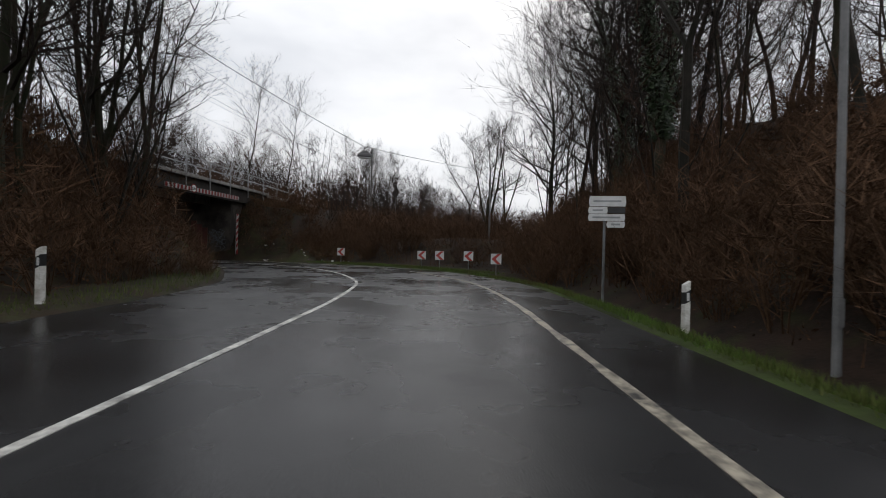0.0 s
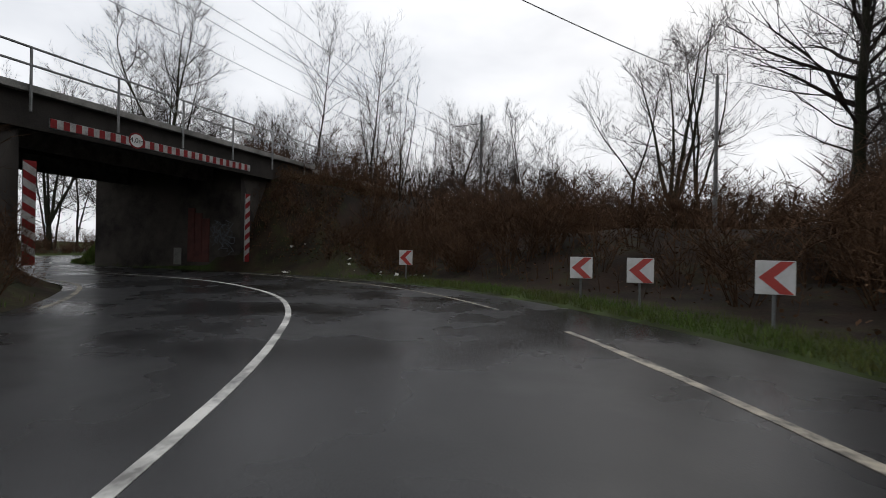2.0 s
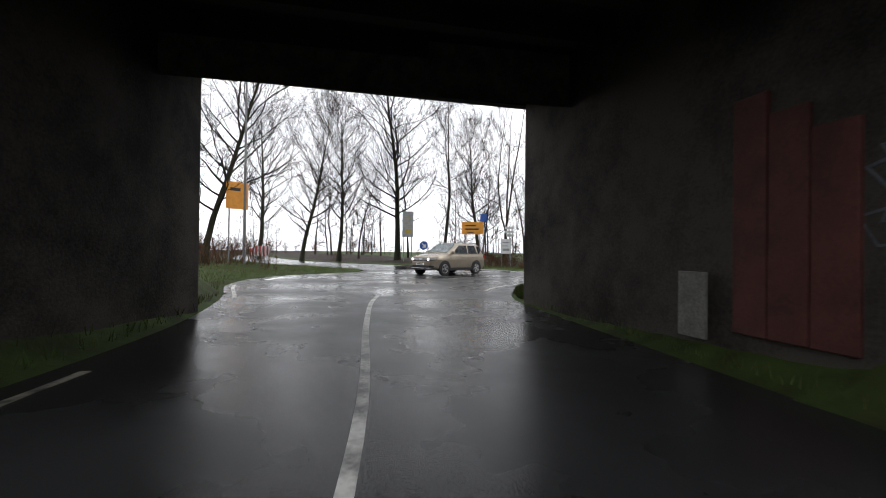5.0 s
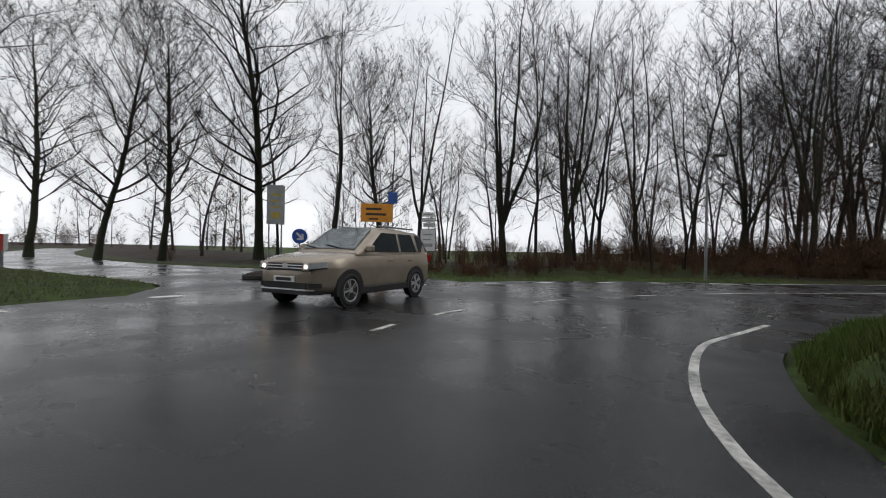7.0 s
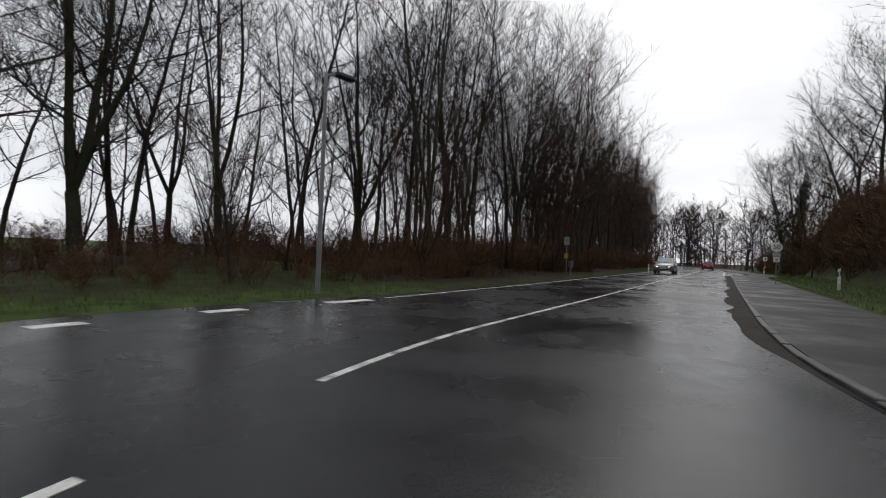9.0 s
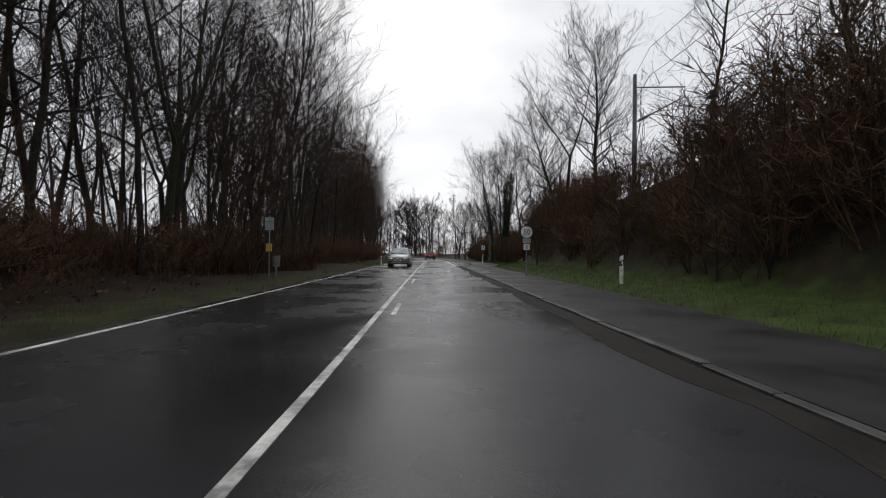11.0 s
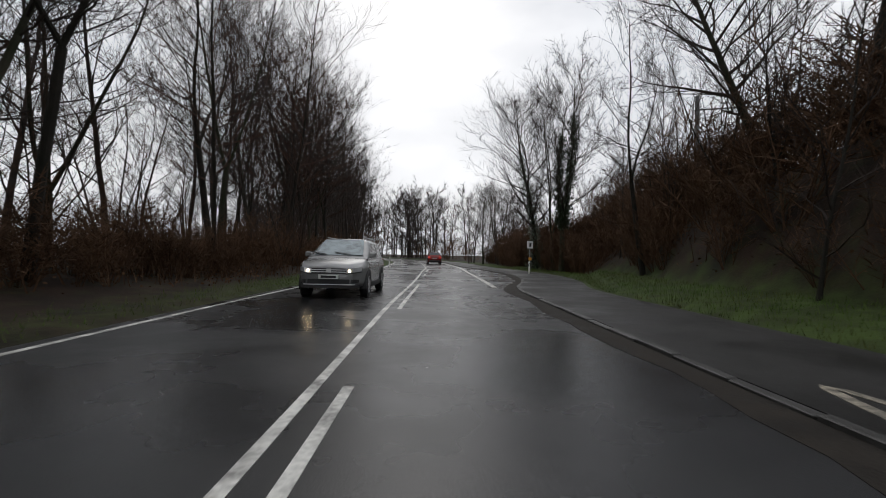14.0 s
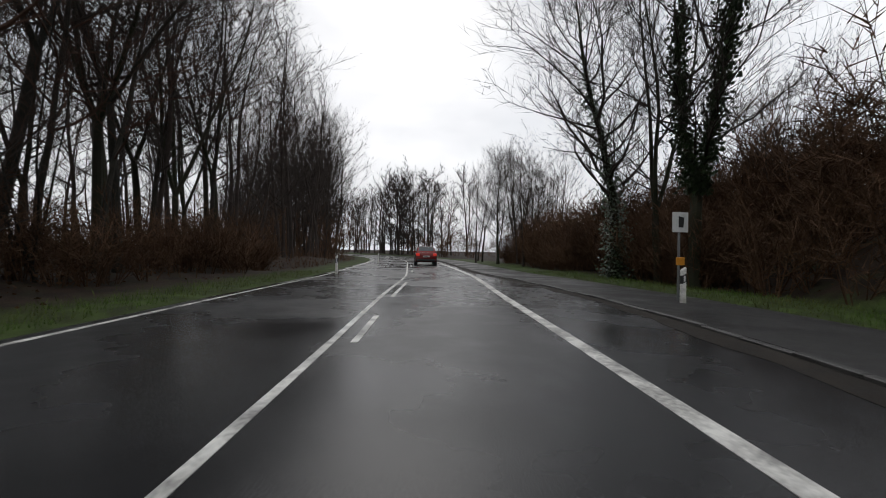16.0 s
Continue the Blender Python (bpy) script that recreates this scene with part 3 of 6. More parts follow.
# wing walls falling away from the portals into the banks
for p, d in ((A, Vector((2.0, -2.4, 0))), (B, Vector((0.15, 1.3, 0))), (C, Vector((-3.0, -2.8, 0))), (D, Vector((-2.6, 3.6, 0)))):
    bm = bmesh.new()
    t = Vector((-d.y, d.x, 0)).normalized() * 0.3
    if (t.y > 0) == (p in (B, D)):
        pass
    else:
        t = -t
    vs = [bm.verts.new(v) for v in (p + Vector((0, 0, -0.3)), p + d + Vector((0, 0, -0.3)), p + d + Vector((0, 0, 1.0)), p + Vector((0, 0, 4.5)))]
    ws = [bm.verts.new(v.co + t) for v in vs]
    bm.faces.new(vs)
    bm.faces.new(ws)
    for i in range(4):
        bm.faces.new((vs[i], vs[(i + 1) % 4], ws[(i + 1) % 4], ws[i]))
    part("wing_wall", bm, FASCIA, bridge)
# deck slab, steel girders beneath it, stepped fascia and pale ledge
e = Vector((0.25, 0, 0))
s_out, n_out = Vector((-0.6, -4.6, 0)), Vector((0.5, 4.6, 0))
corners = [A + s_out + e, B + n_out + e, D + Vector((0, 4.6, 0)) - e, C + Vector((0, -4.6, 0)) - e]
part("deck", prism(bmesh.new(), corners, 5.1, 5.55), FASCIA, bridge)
for f in np.linspace(0.06, 0.94, 7):
    p, q = A.lerp(C, f), B.lerp(D, f)
    bm = prism(bmesh.new(), [(p.x - 0.13, p.y - 0.1), (q.x - 0.13, q.y + 0.1), (q.x + 0.13, q.y + 0.1), (p.x + 0.13, p.y - 0.1)], 4.78, 5.1)
    part("girder", bm, STEEL, bridge)
for p, q, s in ((A + s_out, B + n_out, 1), (C + Vector((0, -4.6, 0)), D + Vector((0, 4.6, 0)), -1)):
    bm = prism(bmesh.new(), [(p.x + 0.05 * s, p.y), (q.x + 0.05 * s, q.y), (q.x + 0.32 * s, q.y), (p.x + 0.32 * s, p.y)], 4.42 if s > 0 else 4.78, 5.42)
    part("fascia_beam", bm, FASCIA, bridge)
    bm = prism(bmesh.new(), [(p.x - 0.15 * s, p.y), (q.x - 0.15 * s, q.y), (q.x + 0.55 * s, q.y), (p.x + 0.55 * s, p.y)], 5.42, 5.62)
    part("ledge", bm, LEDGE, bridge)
    # railing
    d = (q - p)
    up = Vector((0.42 * s, 0, 0))
    p2, q2 = (p - d * 0.55 + up, q + d * 0.62 + up) if s > 0 else (p + up, q + up)
    count = 17
    for i in range(count):
        c = p2.lerp(q2, i / (count - 1))
        part("railing_post", rod(bmesh.new(), (c.x + 0.16 * s, c.y, 4.85), (c.x + 0.16 * s, c.y, 6.68), 0.04, sides=6), RAILING, bridge)
    for z in (6.66, 6.16):
        part("rail_bar", rod(bmesh.new(), (p2.x + 0.16 * s, p2.y, z), (q2.x + 0.16 * s, q2.y, z), 0.036, sides=6), RAILING, bridge)
    for u, v in ((p2, p), (q, q2)) if s > 0 else ():
        bm = prism(bmesh.new(), [(u.x - 0.35 * s, u.y), (v.x - 0.15 * s, v.y), (v.x + 0.55 * s, v.y), (u.x + 0.15 * s, u.y)], 5.3, 5.55)
        part("ledge", bm, LEDGE, bridge)
        bm = prism(bmesh.new(), [(u.x - 0.32 * s, u.y), (v.x + 0.05 * s, v.y), (v.x + 0.32 * s, v.y), (u.x - 0.05 * s, u.y)], 3.6, 5.3)
        part("fascia_beam", bm, FASCIA, bridge)

# striped height beam on the near fascia: alternating red and white plates
beam = thing("height_warning_beam", pose(0, 0, 0), "red and white striped warning beam under the bridge edge", "warning beam")
p, q = Vector((-15.85, 25.51, 0)), Vector((-14.97, 33.32, 0))
bdir = (q - p).normalized()
bang = math.degrees(math.atan2(bdir.y, bdir.x))
bm = box(bmesh.new(), -3.76, 3.76, 0.012, 0.06, -0.14, 0.14, 0.005)
mid = (p + q) / 2
beam.matrix_basis = pose(mid.x, mid.y, 4.62, 0, 0, bang)
part("backing", bm, GREYBACK, beam)
strips = 46
for i in range(strips):
    x0 = -3.75 + 7.5 * i / strips
    bm = slab(bmesh.new(), [(x0, -0.13), (x0 + 7.5 / strips, -0.13), (x0 + 7.5 / strips, 0.13), (x0, 0.13)], 0.011)
    part("stripe", bm, DIRTYWHITE if i % 2 else DIRTYRED, beam)


def lettering(text, size, mat, parent, m, name="lettering"):
    cu = bpy.data.curves.new(name, "FONT")
    cu.body, cu.size, cu.extrude, cu.align_x, cu.align_y = text, size, 0.002, "CENTER", "CENTER"
    tmp = bpy.data.objects.new(name, cu)
    scene.collection.objects.link(tmp)
    dg = bpy.context.evaluated_depsgraph_get()
    me = bpy.data.meshes.new_from_object(tmp.evaluated_get(dg))
    bpy.data.objects.remove(tmp)
    me.materials.clear()
    me.materials.append(mat)
    ob = new(name, me)
    ob.parent = parent
    ob.matrix_basis = m
    return ob


UPRIGHT = pose(0, 0, 0, 90, 0, 0)


def round_sign(parent, z, r, rim, text="", y=0.0):
    bm = slab(bmesh.new(), disc(r), 0.02, Matrix.Translation((0, y, z)))
    part("sign_plate", bm, rim, parent)
    bm = slab(bmesh.new(), disc(r * 0.80), 0.006, Matrix.Translation((0, y - 0.005, z)))
    part("sign_face", bm, WHITE, parent)
    if text:
        lettering(text, r * 0.85, BLACK, parent, Matrix.Translation((0, y - 0.008, z)) @ UPRIGHT)


s40 = thing("height_limit_sign", pose(-15.58, 28.15, 0, 0, 0, bang), "round red-rimmed height limit sign on the bridge", "traffic sign")
round_sign(s40, 4.68, 0.27, DIRTYRED, "4,0m", -0.03)


def striped_post(x, y, turn, z0, z1, lean):
    ob = thing("striped_guard_post", pose(x, y, 0, 0, 0, turn), "red and white striped marker board on the abutment", "marker board", "portal marker boards")
    bm = box(bmesh.new(), -0.15, 0.15, 0.012, 0.05, z0, z1, 0.005)
    part("backing", bm, GREYBACK, ob)
    n, t = 13, (z1 - z0) / 13
    for i in range(n):
        a, b = z0 + i * t, z0 + (i + 1) * t
        lo, hi = (0.0, lean) if lean > 0 else (-lean, 0.0)
        quad = [(-0.145, min(z1, a + lo)), (0.145, min(z1, a + hi)), (0.145, min(z1, b + hi)), (-0.145, min(z1, b + lo))]
        if i == 0:
            quad[0], quad[1] = (-0.145, z0), (0.145, z0)
        part("stripe", slab(bmesh.new(), quad, 0.011), DIRTYWHITE if i % 2 else DIRTYRED, ob)
    return ob


striped_post(-15.0, 33.05, bang + 6, 0.45, 3.46, 0.20)
striped_post(-16.0, 25.3, bang - 8, 0.5, 3.46, -0.20)

# faded graffiti and rust-red panels on the north abutment
wall = (D - B).normalized()
wang = math.degrees(math.atan2(wall.y, wall.x)) + 180
rng = random.Random(5)
graf = thing("graffiti", pose(B.x - 1.0, B.y + 0.0, 0, 0, 0, wang), "pale scrawled graffiti on the abutment wall", "graffiti")
for k in range(12):
    bm = bmesh.new()
    x, z = -0.55 + k * 0.10, 0.7 + rng.random() * 0.7
    pts = []
    for i in range(9):
        pts.append((x + 0.26 * math.sin(i * 1.7 + k) * (0.4 + 0.6 * rng.random()), z + i * 0.12 + 0.08 * math.sin(i * 2.3)))
    rows = []
    for i, (px, pz) in enumerate(pts):
        qx, qz = pts[min(i + 1, len(pts) - 1)]
        ox, oz = pts[max(i - 1, 0)]
        l = math.hypot(qx - ox, qz - oz)
        ux, uz = -(qz - oz) / l * 0.014, (qx - ox) / l * 0.014
        y = -0.006 - 0.0006 * k
        rows.append([bm.verts.new(v) for v in ((px - ux, y, pz - uz), (px + ux, y, pz + uz), (px + ux, y + 0.004, pz + uz), (px - ux, y + 0.004, pz - uz))])
    for a, b in zip(rows, rows[1:]):
        for c in range(4):
            bm.faces.new((a[c], a[(c + 1) % 4], b[(c + 1) % 4], b[c]))
    part("scrawl", bm, GRAFFITI, graf)
panels = thing("rusty_panels", pose(B.x - 2.35, B.y + 0.0, 0, 0, 0, wang), "rust-red sheet panels fixed to the abutment", "wall panel")
for k in range(3):
    bm = box(bmesh.new(), -0.6 + k * 0.42, -0.2 + k * 0.42, -0.04, 0.02, 0.35, 2.9 - 0.25 * k, 0.008)
    part("panel", bm, RUST, panels)


plate = thing("grey_wall_plate", pose(B.x - 3.5, B.y + 0.0, 0, 0, 0, wang), "small pale grey sheet leaning on the abutment", "wall plate")
part("sheet", box(bmesh.new(), -0.22, 0.22, -0.06, -0.02, 0.2, 1.0, 0.006), LEDGE, plate)


# ---- overhead line: masts with arms, and wires ----
def mast(x, y, top, side, label="grey steel catenary mast with a bracket arm"):
    z0 = height(x, y) - 0.3
    k = ((RAILWAY[:, 0] - x) ** 2 + (RAILWAY[:, 1] - y) ** 2).argmin()
    t = RAILWAY[min(k + 1, len(RAILWAY) - 1)] - RAILWAY[k]
    ob = thing("catenary_mast", pose(x, y, 0, 0, 0, math.degrees(math.atan2(t[1], t[0])) - 90), label, "catenary mast", "catenary masts")
    part("mast_pole", rod(bmesh.new(), (0, 0, z0), (0, 0, top), 0.17, 0.11, 8), MAST, ob)
    part("upper_arm", rod(bmesh.new(), (0, 0, top - 0.8), (side * 3.1, 0, top - 0.75), 0.045, sides=6), MAST, ob)
    part("stay_arm", rod(bmesh.new(), (0, 0, top - 3.0), (side * 3.0, 0, top - 1.4), 0.045, sides=6), MAST, ob)
    part("steady_arm", rod(bmesh.new(), (side * 0.9, 0, top - 2.45), (side * 3.3, 0, top - 2.7), 0.03, sides=6), MAST, ob)
    part("insulator", rod(bmesh.new(), (side * 0.25, 0, top - 2.87), (side * 0.75, 0, top - 2.6), 0.09, sides=8), POLE, ob)
    return ob


mast(-9.39, 59.71, 14.5, -1)
mast(-3.28, 96.60, 10.4, 1)
mast(-12.31, 75.63, 12.5, 1)


def wire(name, pts, r, label, sag=0.0):
    verts, faces = [], []
    line = []
    for a, b in zip(pts, pts[1:]):
        for i in range(9):
            f = i / 8
            line.append(Vector(a).lerp(Vector(b), f) - Vector((0, 0, sag * 4 * f * (1 - f))))
    for i, p in enumerate(line):
        for k in range(4):
            verts.append((p.x + r * math.cos(k * math.pi / 2), p.y + r * math.cos(k * math.pi / 2) * 0.3, p.z + r * math.sin(k * math.pi / 2)))
    for i in range(len(line) - 1):
        for k in range(4):
            faces.append((4 * i + k, 4 * i + (k + 1) % 4, 4 * i + 4 + (k + 1) % 4, 4 * i + 4 + k))
    return tagged(mesh_object(name, verts, faces, WIRE), label, "wire")


for off, lift in ((-2.0, 9.0), (2.0, 9.0), (-2.0, 7.3), (2.0, 7.3)):
    pts = []
    for yy in (-40, 12, 36, 59, 74, 92, 120):
        k = np.abs(RAILWAY[:, 1] - yy).argmin()
        n = normals(RAILWAY)[k]
        z = 5.25 - 1.6 * float(smooth(55, 100, yy))
        pts.append((RAILWAY[k, 0] + n[0] * off, RAILWAY[k, 1] + n[1] * off, z + lift - (1.6 if yy > 80 else 0)))
    wire("contact_wire", pts, 0.018, "thin dark overhead line wire above the track", 0.35)

# lattice tower on the bank south of the bridge
tower = thing("lattice_mast", pose(-18.52, 19.87, 0, 0, 0, 8), "dark steel lattice mast of the overhead line", "lattice mast")
for sx in (-1, 1):
    for sy in (-1, 1):
        part("leg", rod(bmesh.new(), (sx * 0.42, sy * 0.42, 4.6), (sx * 0.2, sy * 0.2, 15.5), 0.045, sides=5), MAST, tower)
for i in range(12):
    w0, w1 = 0.42 - 0.0185 * i, 0.42 - 0.0185 * (i + 1)
    z0, z1 = 5.0 + i * 0.87, 5.0 + (i + 1) * 0.87
    f = 1 if i % 2 else -1
    bm = bmesh.new()
    rod(bm, (-w0 * f, -w0, z0), (w1 * f, -w1, z1), 0.022, sides=4)
    rod(bm, (-w0 * f, w0, z0), (w1 * f, w1, z1), 0.022, sides=4)
    rod(bm, (-w0, -w0 * f, z0), (-w1, w1 * f, z1), 0.022, sides=4)
    rod(bm, (w0, -w0 * f, z0), (w1, w1 * f, z1), 0.022, sides=4)
    part("lattice_brace", bm, MAST, tower)
for z in (12.6, 14.6):
    part("cross_arm", rod(bmesh.new(), (-1.6, 0, z), (3.2, 0, z + 0.1), 0.05, sides=6), MAST, tower)

# railway signal with a diamond board
sig = thing("railway_signal", pose(-7.57, 74.14, 0, 0, 0, 5), "railway signal post with a diamond-shaped board", "railway signal")
part("signal_pole", rod(bmesh.new(), (0, 0, 3.5), (0, 0, 11.2), 0.09, 0.07, 8), MAST, sig)
part("diamond_board", slab(bmesh.new(), [(-0.75, 10.4), (0, 9.65), (0.75, 10.4), (0, 11.15)], 0.04, Matrix.Translation((0, -0.12, 0))), BLACK, sig)
part("lamp_hood", box(bmesh.new(), -0.22, 0.22, -0.3, 0.1, 11.15, 11.65, 0.04), BLACK, sig)


# ---- street poles and the lamp hung over the road ----
def street_pole(x, y, top, label, r=0.085):
    z0 = height(x, y) - 0.2
    ob = thing("street_pole", pose(x, y, 0), label, "pole")
    part("pole_shaft", rod(bmesh.new(), (0, 0, z0), (0, 0, top), r, r * 0.6, 10), POLE, ob)
    part("pole_cap", rod(bmesh.new(), (0, 0, top), (0, 0, top + 0.05), r * 0.66, r * 0.3, 10), POLE, ob)
    part("base_door", box(bmesh.new(), -0.045, 0.045, -r - 0.004, -r + 0.05, z0 + 0.9, z0 + 1.3, 0.004), POLE, ob)
    return ob


street_pole(5.75, 6.15, 10.2, "tall slim grey steel pole on the verge", r=0.06)
street_pole(3.92, 34.50, 7.7, "grey steel pole behind the curve boards")
street_pole(12.93, 136.95, 6.8, "plain grey pole beyond the trees")
street_pole(-12.05, 10.48, 10.0, "grey steel pole on the bank")
wire("span_wire", [(-12.05, 10.48, 9.8), (-4.06, 23.93, 6.63)], 0.016, "thin span wire over the bend", 0.25)
wire("span_wire", [(-4.06, 23.93, 6.63), (3.92, 34.50, 7.4)], 0.016, "thin span wire over the bend", 0.12)
hl = thing("hanging_street_lamp", pose(-4.06, 23.93, -0.72, 0, 0, 20), "grey box lamp hung from a wire over the bend", "street lamp")
bm = box(bmesh.new(), -0.36, 0.36, -0.2, 0.2, 6.78, 6.98, 0.05)
part("lamp_housing", bm, POLE, hl)
bm = bmesh.new()
bmesh.ops.create_cone(bm, cap_ends=True, segments=4, radius1=0.36, radius2=0.12, depth=0.14, matrix=Matrix.Translation((0, 0, 7.05)) @ Matrix.Diagonal((1.2, 0.7, 1, 1)) @ Matrix.Rotation(radians(45), 4, "Z"))
part("lamp_roof", bm, MAST, hl)
part("diffuser", box(bmesh.new(), -0.3, 0.3, -0.15, 0.15, 6.72, 6.785, 0.02), WHITE, hl)
part("hanger", rod(bmesh.new(), (0, 0, 7.1), (0, 0, 7.36), 0.02, sides=6), MAST, hl)

lp = thing("street_lamp", pose(-40.02, 52.17, 0, 0, 0, 60), "slim grey street lamp with a flat head on the verge", "street lamp")
part("lamp_post", rod(bmesh.new(), (0, 0, -0.1), (0, 0, 5.7), 0.07, 0.045, 8), POLE, lp)
part("lamp_arm", rod(bmesh.new(), (0, 0, 5.66), (0.35, 0, 5.78), 0.03, sides=6), POLE, lp)
part("lamp_head", box(bmesh.new(), 0.25, 0.85, -0.12, 0.12, 5.72, 5.84, 0.03), BLACK, lp)
street_pole(-44.6, 23.6, 12.5, "tall slim grey pole on the grass corner", r=0.095)


# ---- traffic signs ----
def sign_post(parent, h, z0=-0.3, r=0.03, x=0.0, y=0.0):
    part("post", rod(bmesh.new(), (x, y + r + 0.022, z0), (x, y + r + 0.022, h), r, sides=8), GALV, parent)


def chevron(x, y, z, turn):
    g = height(x, y)
    ob = thing("curve_marker_board", pose(x, y, 0, 0, 0, turn), "square white curve board with a red chevron", "traffic sign", "curve boards")
    part("board", box(bmesh.new(), -0.26, 0.26, 0.0, 0.02, z - 0.26, z + 0.26, 0.006), WHITE, ob)
    bm = slab(bmesh.new(), [(0.06, z + 0.25), (-0.22, z), (-0.02, z), (0.24, z + 0.25)], 0.004, Matrix.Translation((0, -0.004, 0)))
    slab(bm, [(-0.22, z), (0.06, z - 0.25), (0.24, z - 0.25), (-0.02, z)], 0.004, Matrix.Translation((0, -0.004, 0)))
    part("red_chevron", bm, RED, ob)
    sign_post(ob, z + 0.2, g - 0.25, 0.026, 0.0)
    return ob


for x, y, z, turn in ((-6.84, 31.19, 0.85, -6), (-1.00, 27.49, 0.80, 4), (0.12, 26.20, 0.82, 0), (1.70, 24.12, 0.85, -6), (2.91, 21.74, 0.78, -14)):
    chevron(x, y, z, turn)


def delineator(x, y, turn=0.0, z=None):
    g = height(x, y) if z is None else z
    ob = thing("delineator_post", pose(x, y, g, 0, 0, turn), "white plastic roadside post with a slanted black band", "delineator", "delineator posts")
    tri = [(-0.06, 0.05), (0.06, 0.05), (0.045, -0.05), (-0.045, -0.05)]

    def seg(bm, za, zb, slant=0.0, grow=0.0):
        lo = [bm.verts.new((px * (1 + grow), py * (1 + grow), za + slant * px)) for px, py in tri]
        hi = [bm.verts.new((px * (1 + grow), py * (1 + grow), zb + slant * px)) for px, py in tri]
        bm.faces.new(lo)
        bm.faces.new(hi)
        for i in range(4):
            bm.faces.new((lo[i], lo[(i + 1) % 4], hi[(i + 1) % 4], hi[i]))
        return bm

    part("post_body", seg(bmesh.new(), -0.2, 0.68), PLASTIC, ob)
    part("black_band", seg(bmesh.new(), 0.66, 0.86, 0.6, 0.02), BLACK, ob)
    part("post_head", seg(bmesh.new(), 0.84, 1.0, 0.6), PLASTIC, ob)
    part("reflector", box(bmesh.new(), -0.022, 0.022, -0.062, -0.05, 0.69, 0.83, 0.004), WHITE, ob)
    return ob


for x, y, turn in ((4.52, 7.75, 0), (-6.94, 7.92, 0), (-21.2, 66.7, -20), (-24.1, 94.9, -20), (-15.75, 119.0, -18), (-9.9, 137.7, -12)):
    delineator(x, y, turn)

ds = thing("direction_sign", pose(5.2, 13.4, 0, 0, 0, -12), "white arrow-shaped direction boards on a grey post", "traffic sign")
g = height(5.2, 13.4)
for x0, x1, z0, z1 in ((-0.5, 0.52, 2.62, 2.93), (-0.52, 0.0, 2.40, 2.60), (-0.52, 0.5, 2.18, 2.385), (0.02, 0.5, 1.98, 2.165)):
    bm = slab(bmesh.new(), [(x0, z0), (x1, z0), (x1 + 0.02, (z0 + z1) / 2), (x1, z1), (x0, z1), (x0 - 0.03, (z0 + z1) / 2)], 0.03)
    b = part("arrow_board", bm, WHITE, ds)
    bm = bmesh.new()
    slab(bm, [(x0 + 0.1, (z0 + z1) / 2 - 0.025), (x1 - 0.12, (z0 + z1) / 2 - 0.025), (x1 - 0.12, (z0 + z1) / 2 + 0.03), (x0 + 0.1, (z0 + z1) / 2 + 0.03)], 0.003, Matrix.Translation((0, -0.003, 0)))
    part("text_bar", bm, GREYBACK, b)
part("board", box(bmesh.new(), 0.03, 0.52, 0.0, 0.03, 2.41, 2.59, 0.004), BLACK, ds)
sign_post(ds, 2.95, g - 0.3, 0.04, -0.06, 0.01)


def panel_sign(name, x, y, turn, w, z0, z1, face, rim, label, posts=(0.0,), bars=(), bar_mat=None, r=0.035):
    g = height(x, y)
    ob = thing(name, pose(x, y, 0, 0, 0, turn), label, "traffic sign")
    part("sign_panel", box(bmesh.new(), -w / 2, w / 2, 0, 0.03, z0, z1, 0.008), rim, ob)
    part("sign_face", slab(bmesh.new(), [(-w / 2 + 0.03, z0 + 0.03), (w / 2 - 0.03, z0 + 0.03), (w / 2 - 0.03, z1 - 0.03), (-w / 2 + 0.03, z1 - 0.03)], 0.004, Matrix.Translation((0, -0.004, 0))), face, ob)
    for bx0, bx1, bz0, bz1 in bars:
        part("text_bar", slab(bmesh.new(), [(bx0, bz0), (bx1, bz0), (bx1, bz1), (bx0, bz1)], 0.003, Matrix.Translation((0, -0.007, 0))), bar_mat or BLACK, ob)
    for px in posts:
        sign_post(ob, z1 + 0.05, g - 0.3, r, px, 0.01)
    return ob


# junction
panel_sign("orange_direction_sign", -55.33, 41.92, 70, 2.05, 2.95, 4.15, ORANGE, ORANGE, "large orange direction sign with dark unreadable lettering", (-0.7, 0.7),
           ((-0.7, 0.3, 3.72, 3.86), (-0.7, 0.6, 3.38, 3.52), (-0.5, 0.1, 3.1, 3.2)), BLACK, 0.05)
panel_sign("blue_sign", -55.19, 42.96, 70, 0.62, 4.2, 4.95, BLUE, BLUE, "small blue square sign above the orange board", (0.0,))
panel_sign("tall_information_board", -59.06, 36.25, 95, 1.15, 2.7, 5.3, GREYBACK, GREYBACK, "tall weathered grey information board on two posts", (-0.4, 0.4),
           ((-0.35, 0.35, 4.6, 4.75), (-0.35, 0.2, 4.2, 4.3), (-0.35, 0.3, 3.8, 3.9), (-0.3, 0.3, 3.1, 3.5)), DULLYELLOW, 0.05)
panel_sign("notice_board", -52.45, 44.21, 62, 0.95, 1.1, 2.5, WHITE, BLACK, "white notice board in a dark frame on legs", (-0.42, 0.42),
           ((-0.3, 0.3, 2.1, 2.2), (-0.3, 0.2, 1.8, 1.88), (-0.3, 0.3, 1.4, 1.6)), GREYBACK)
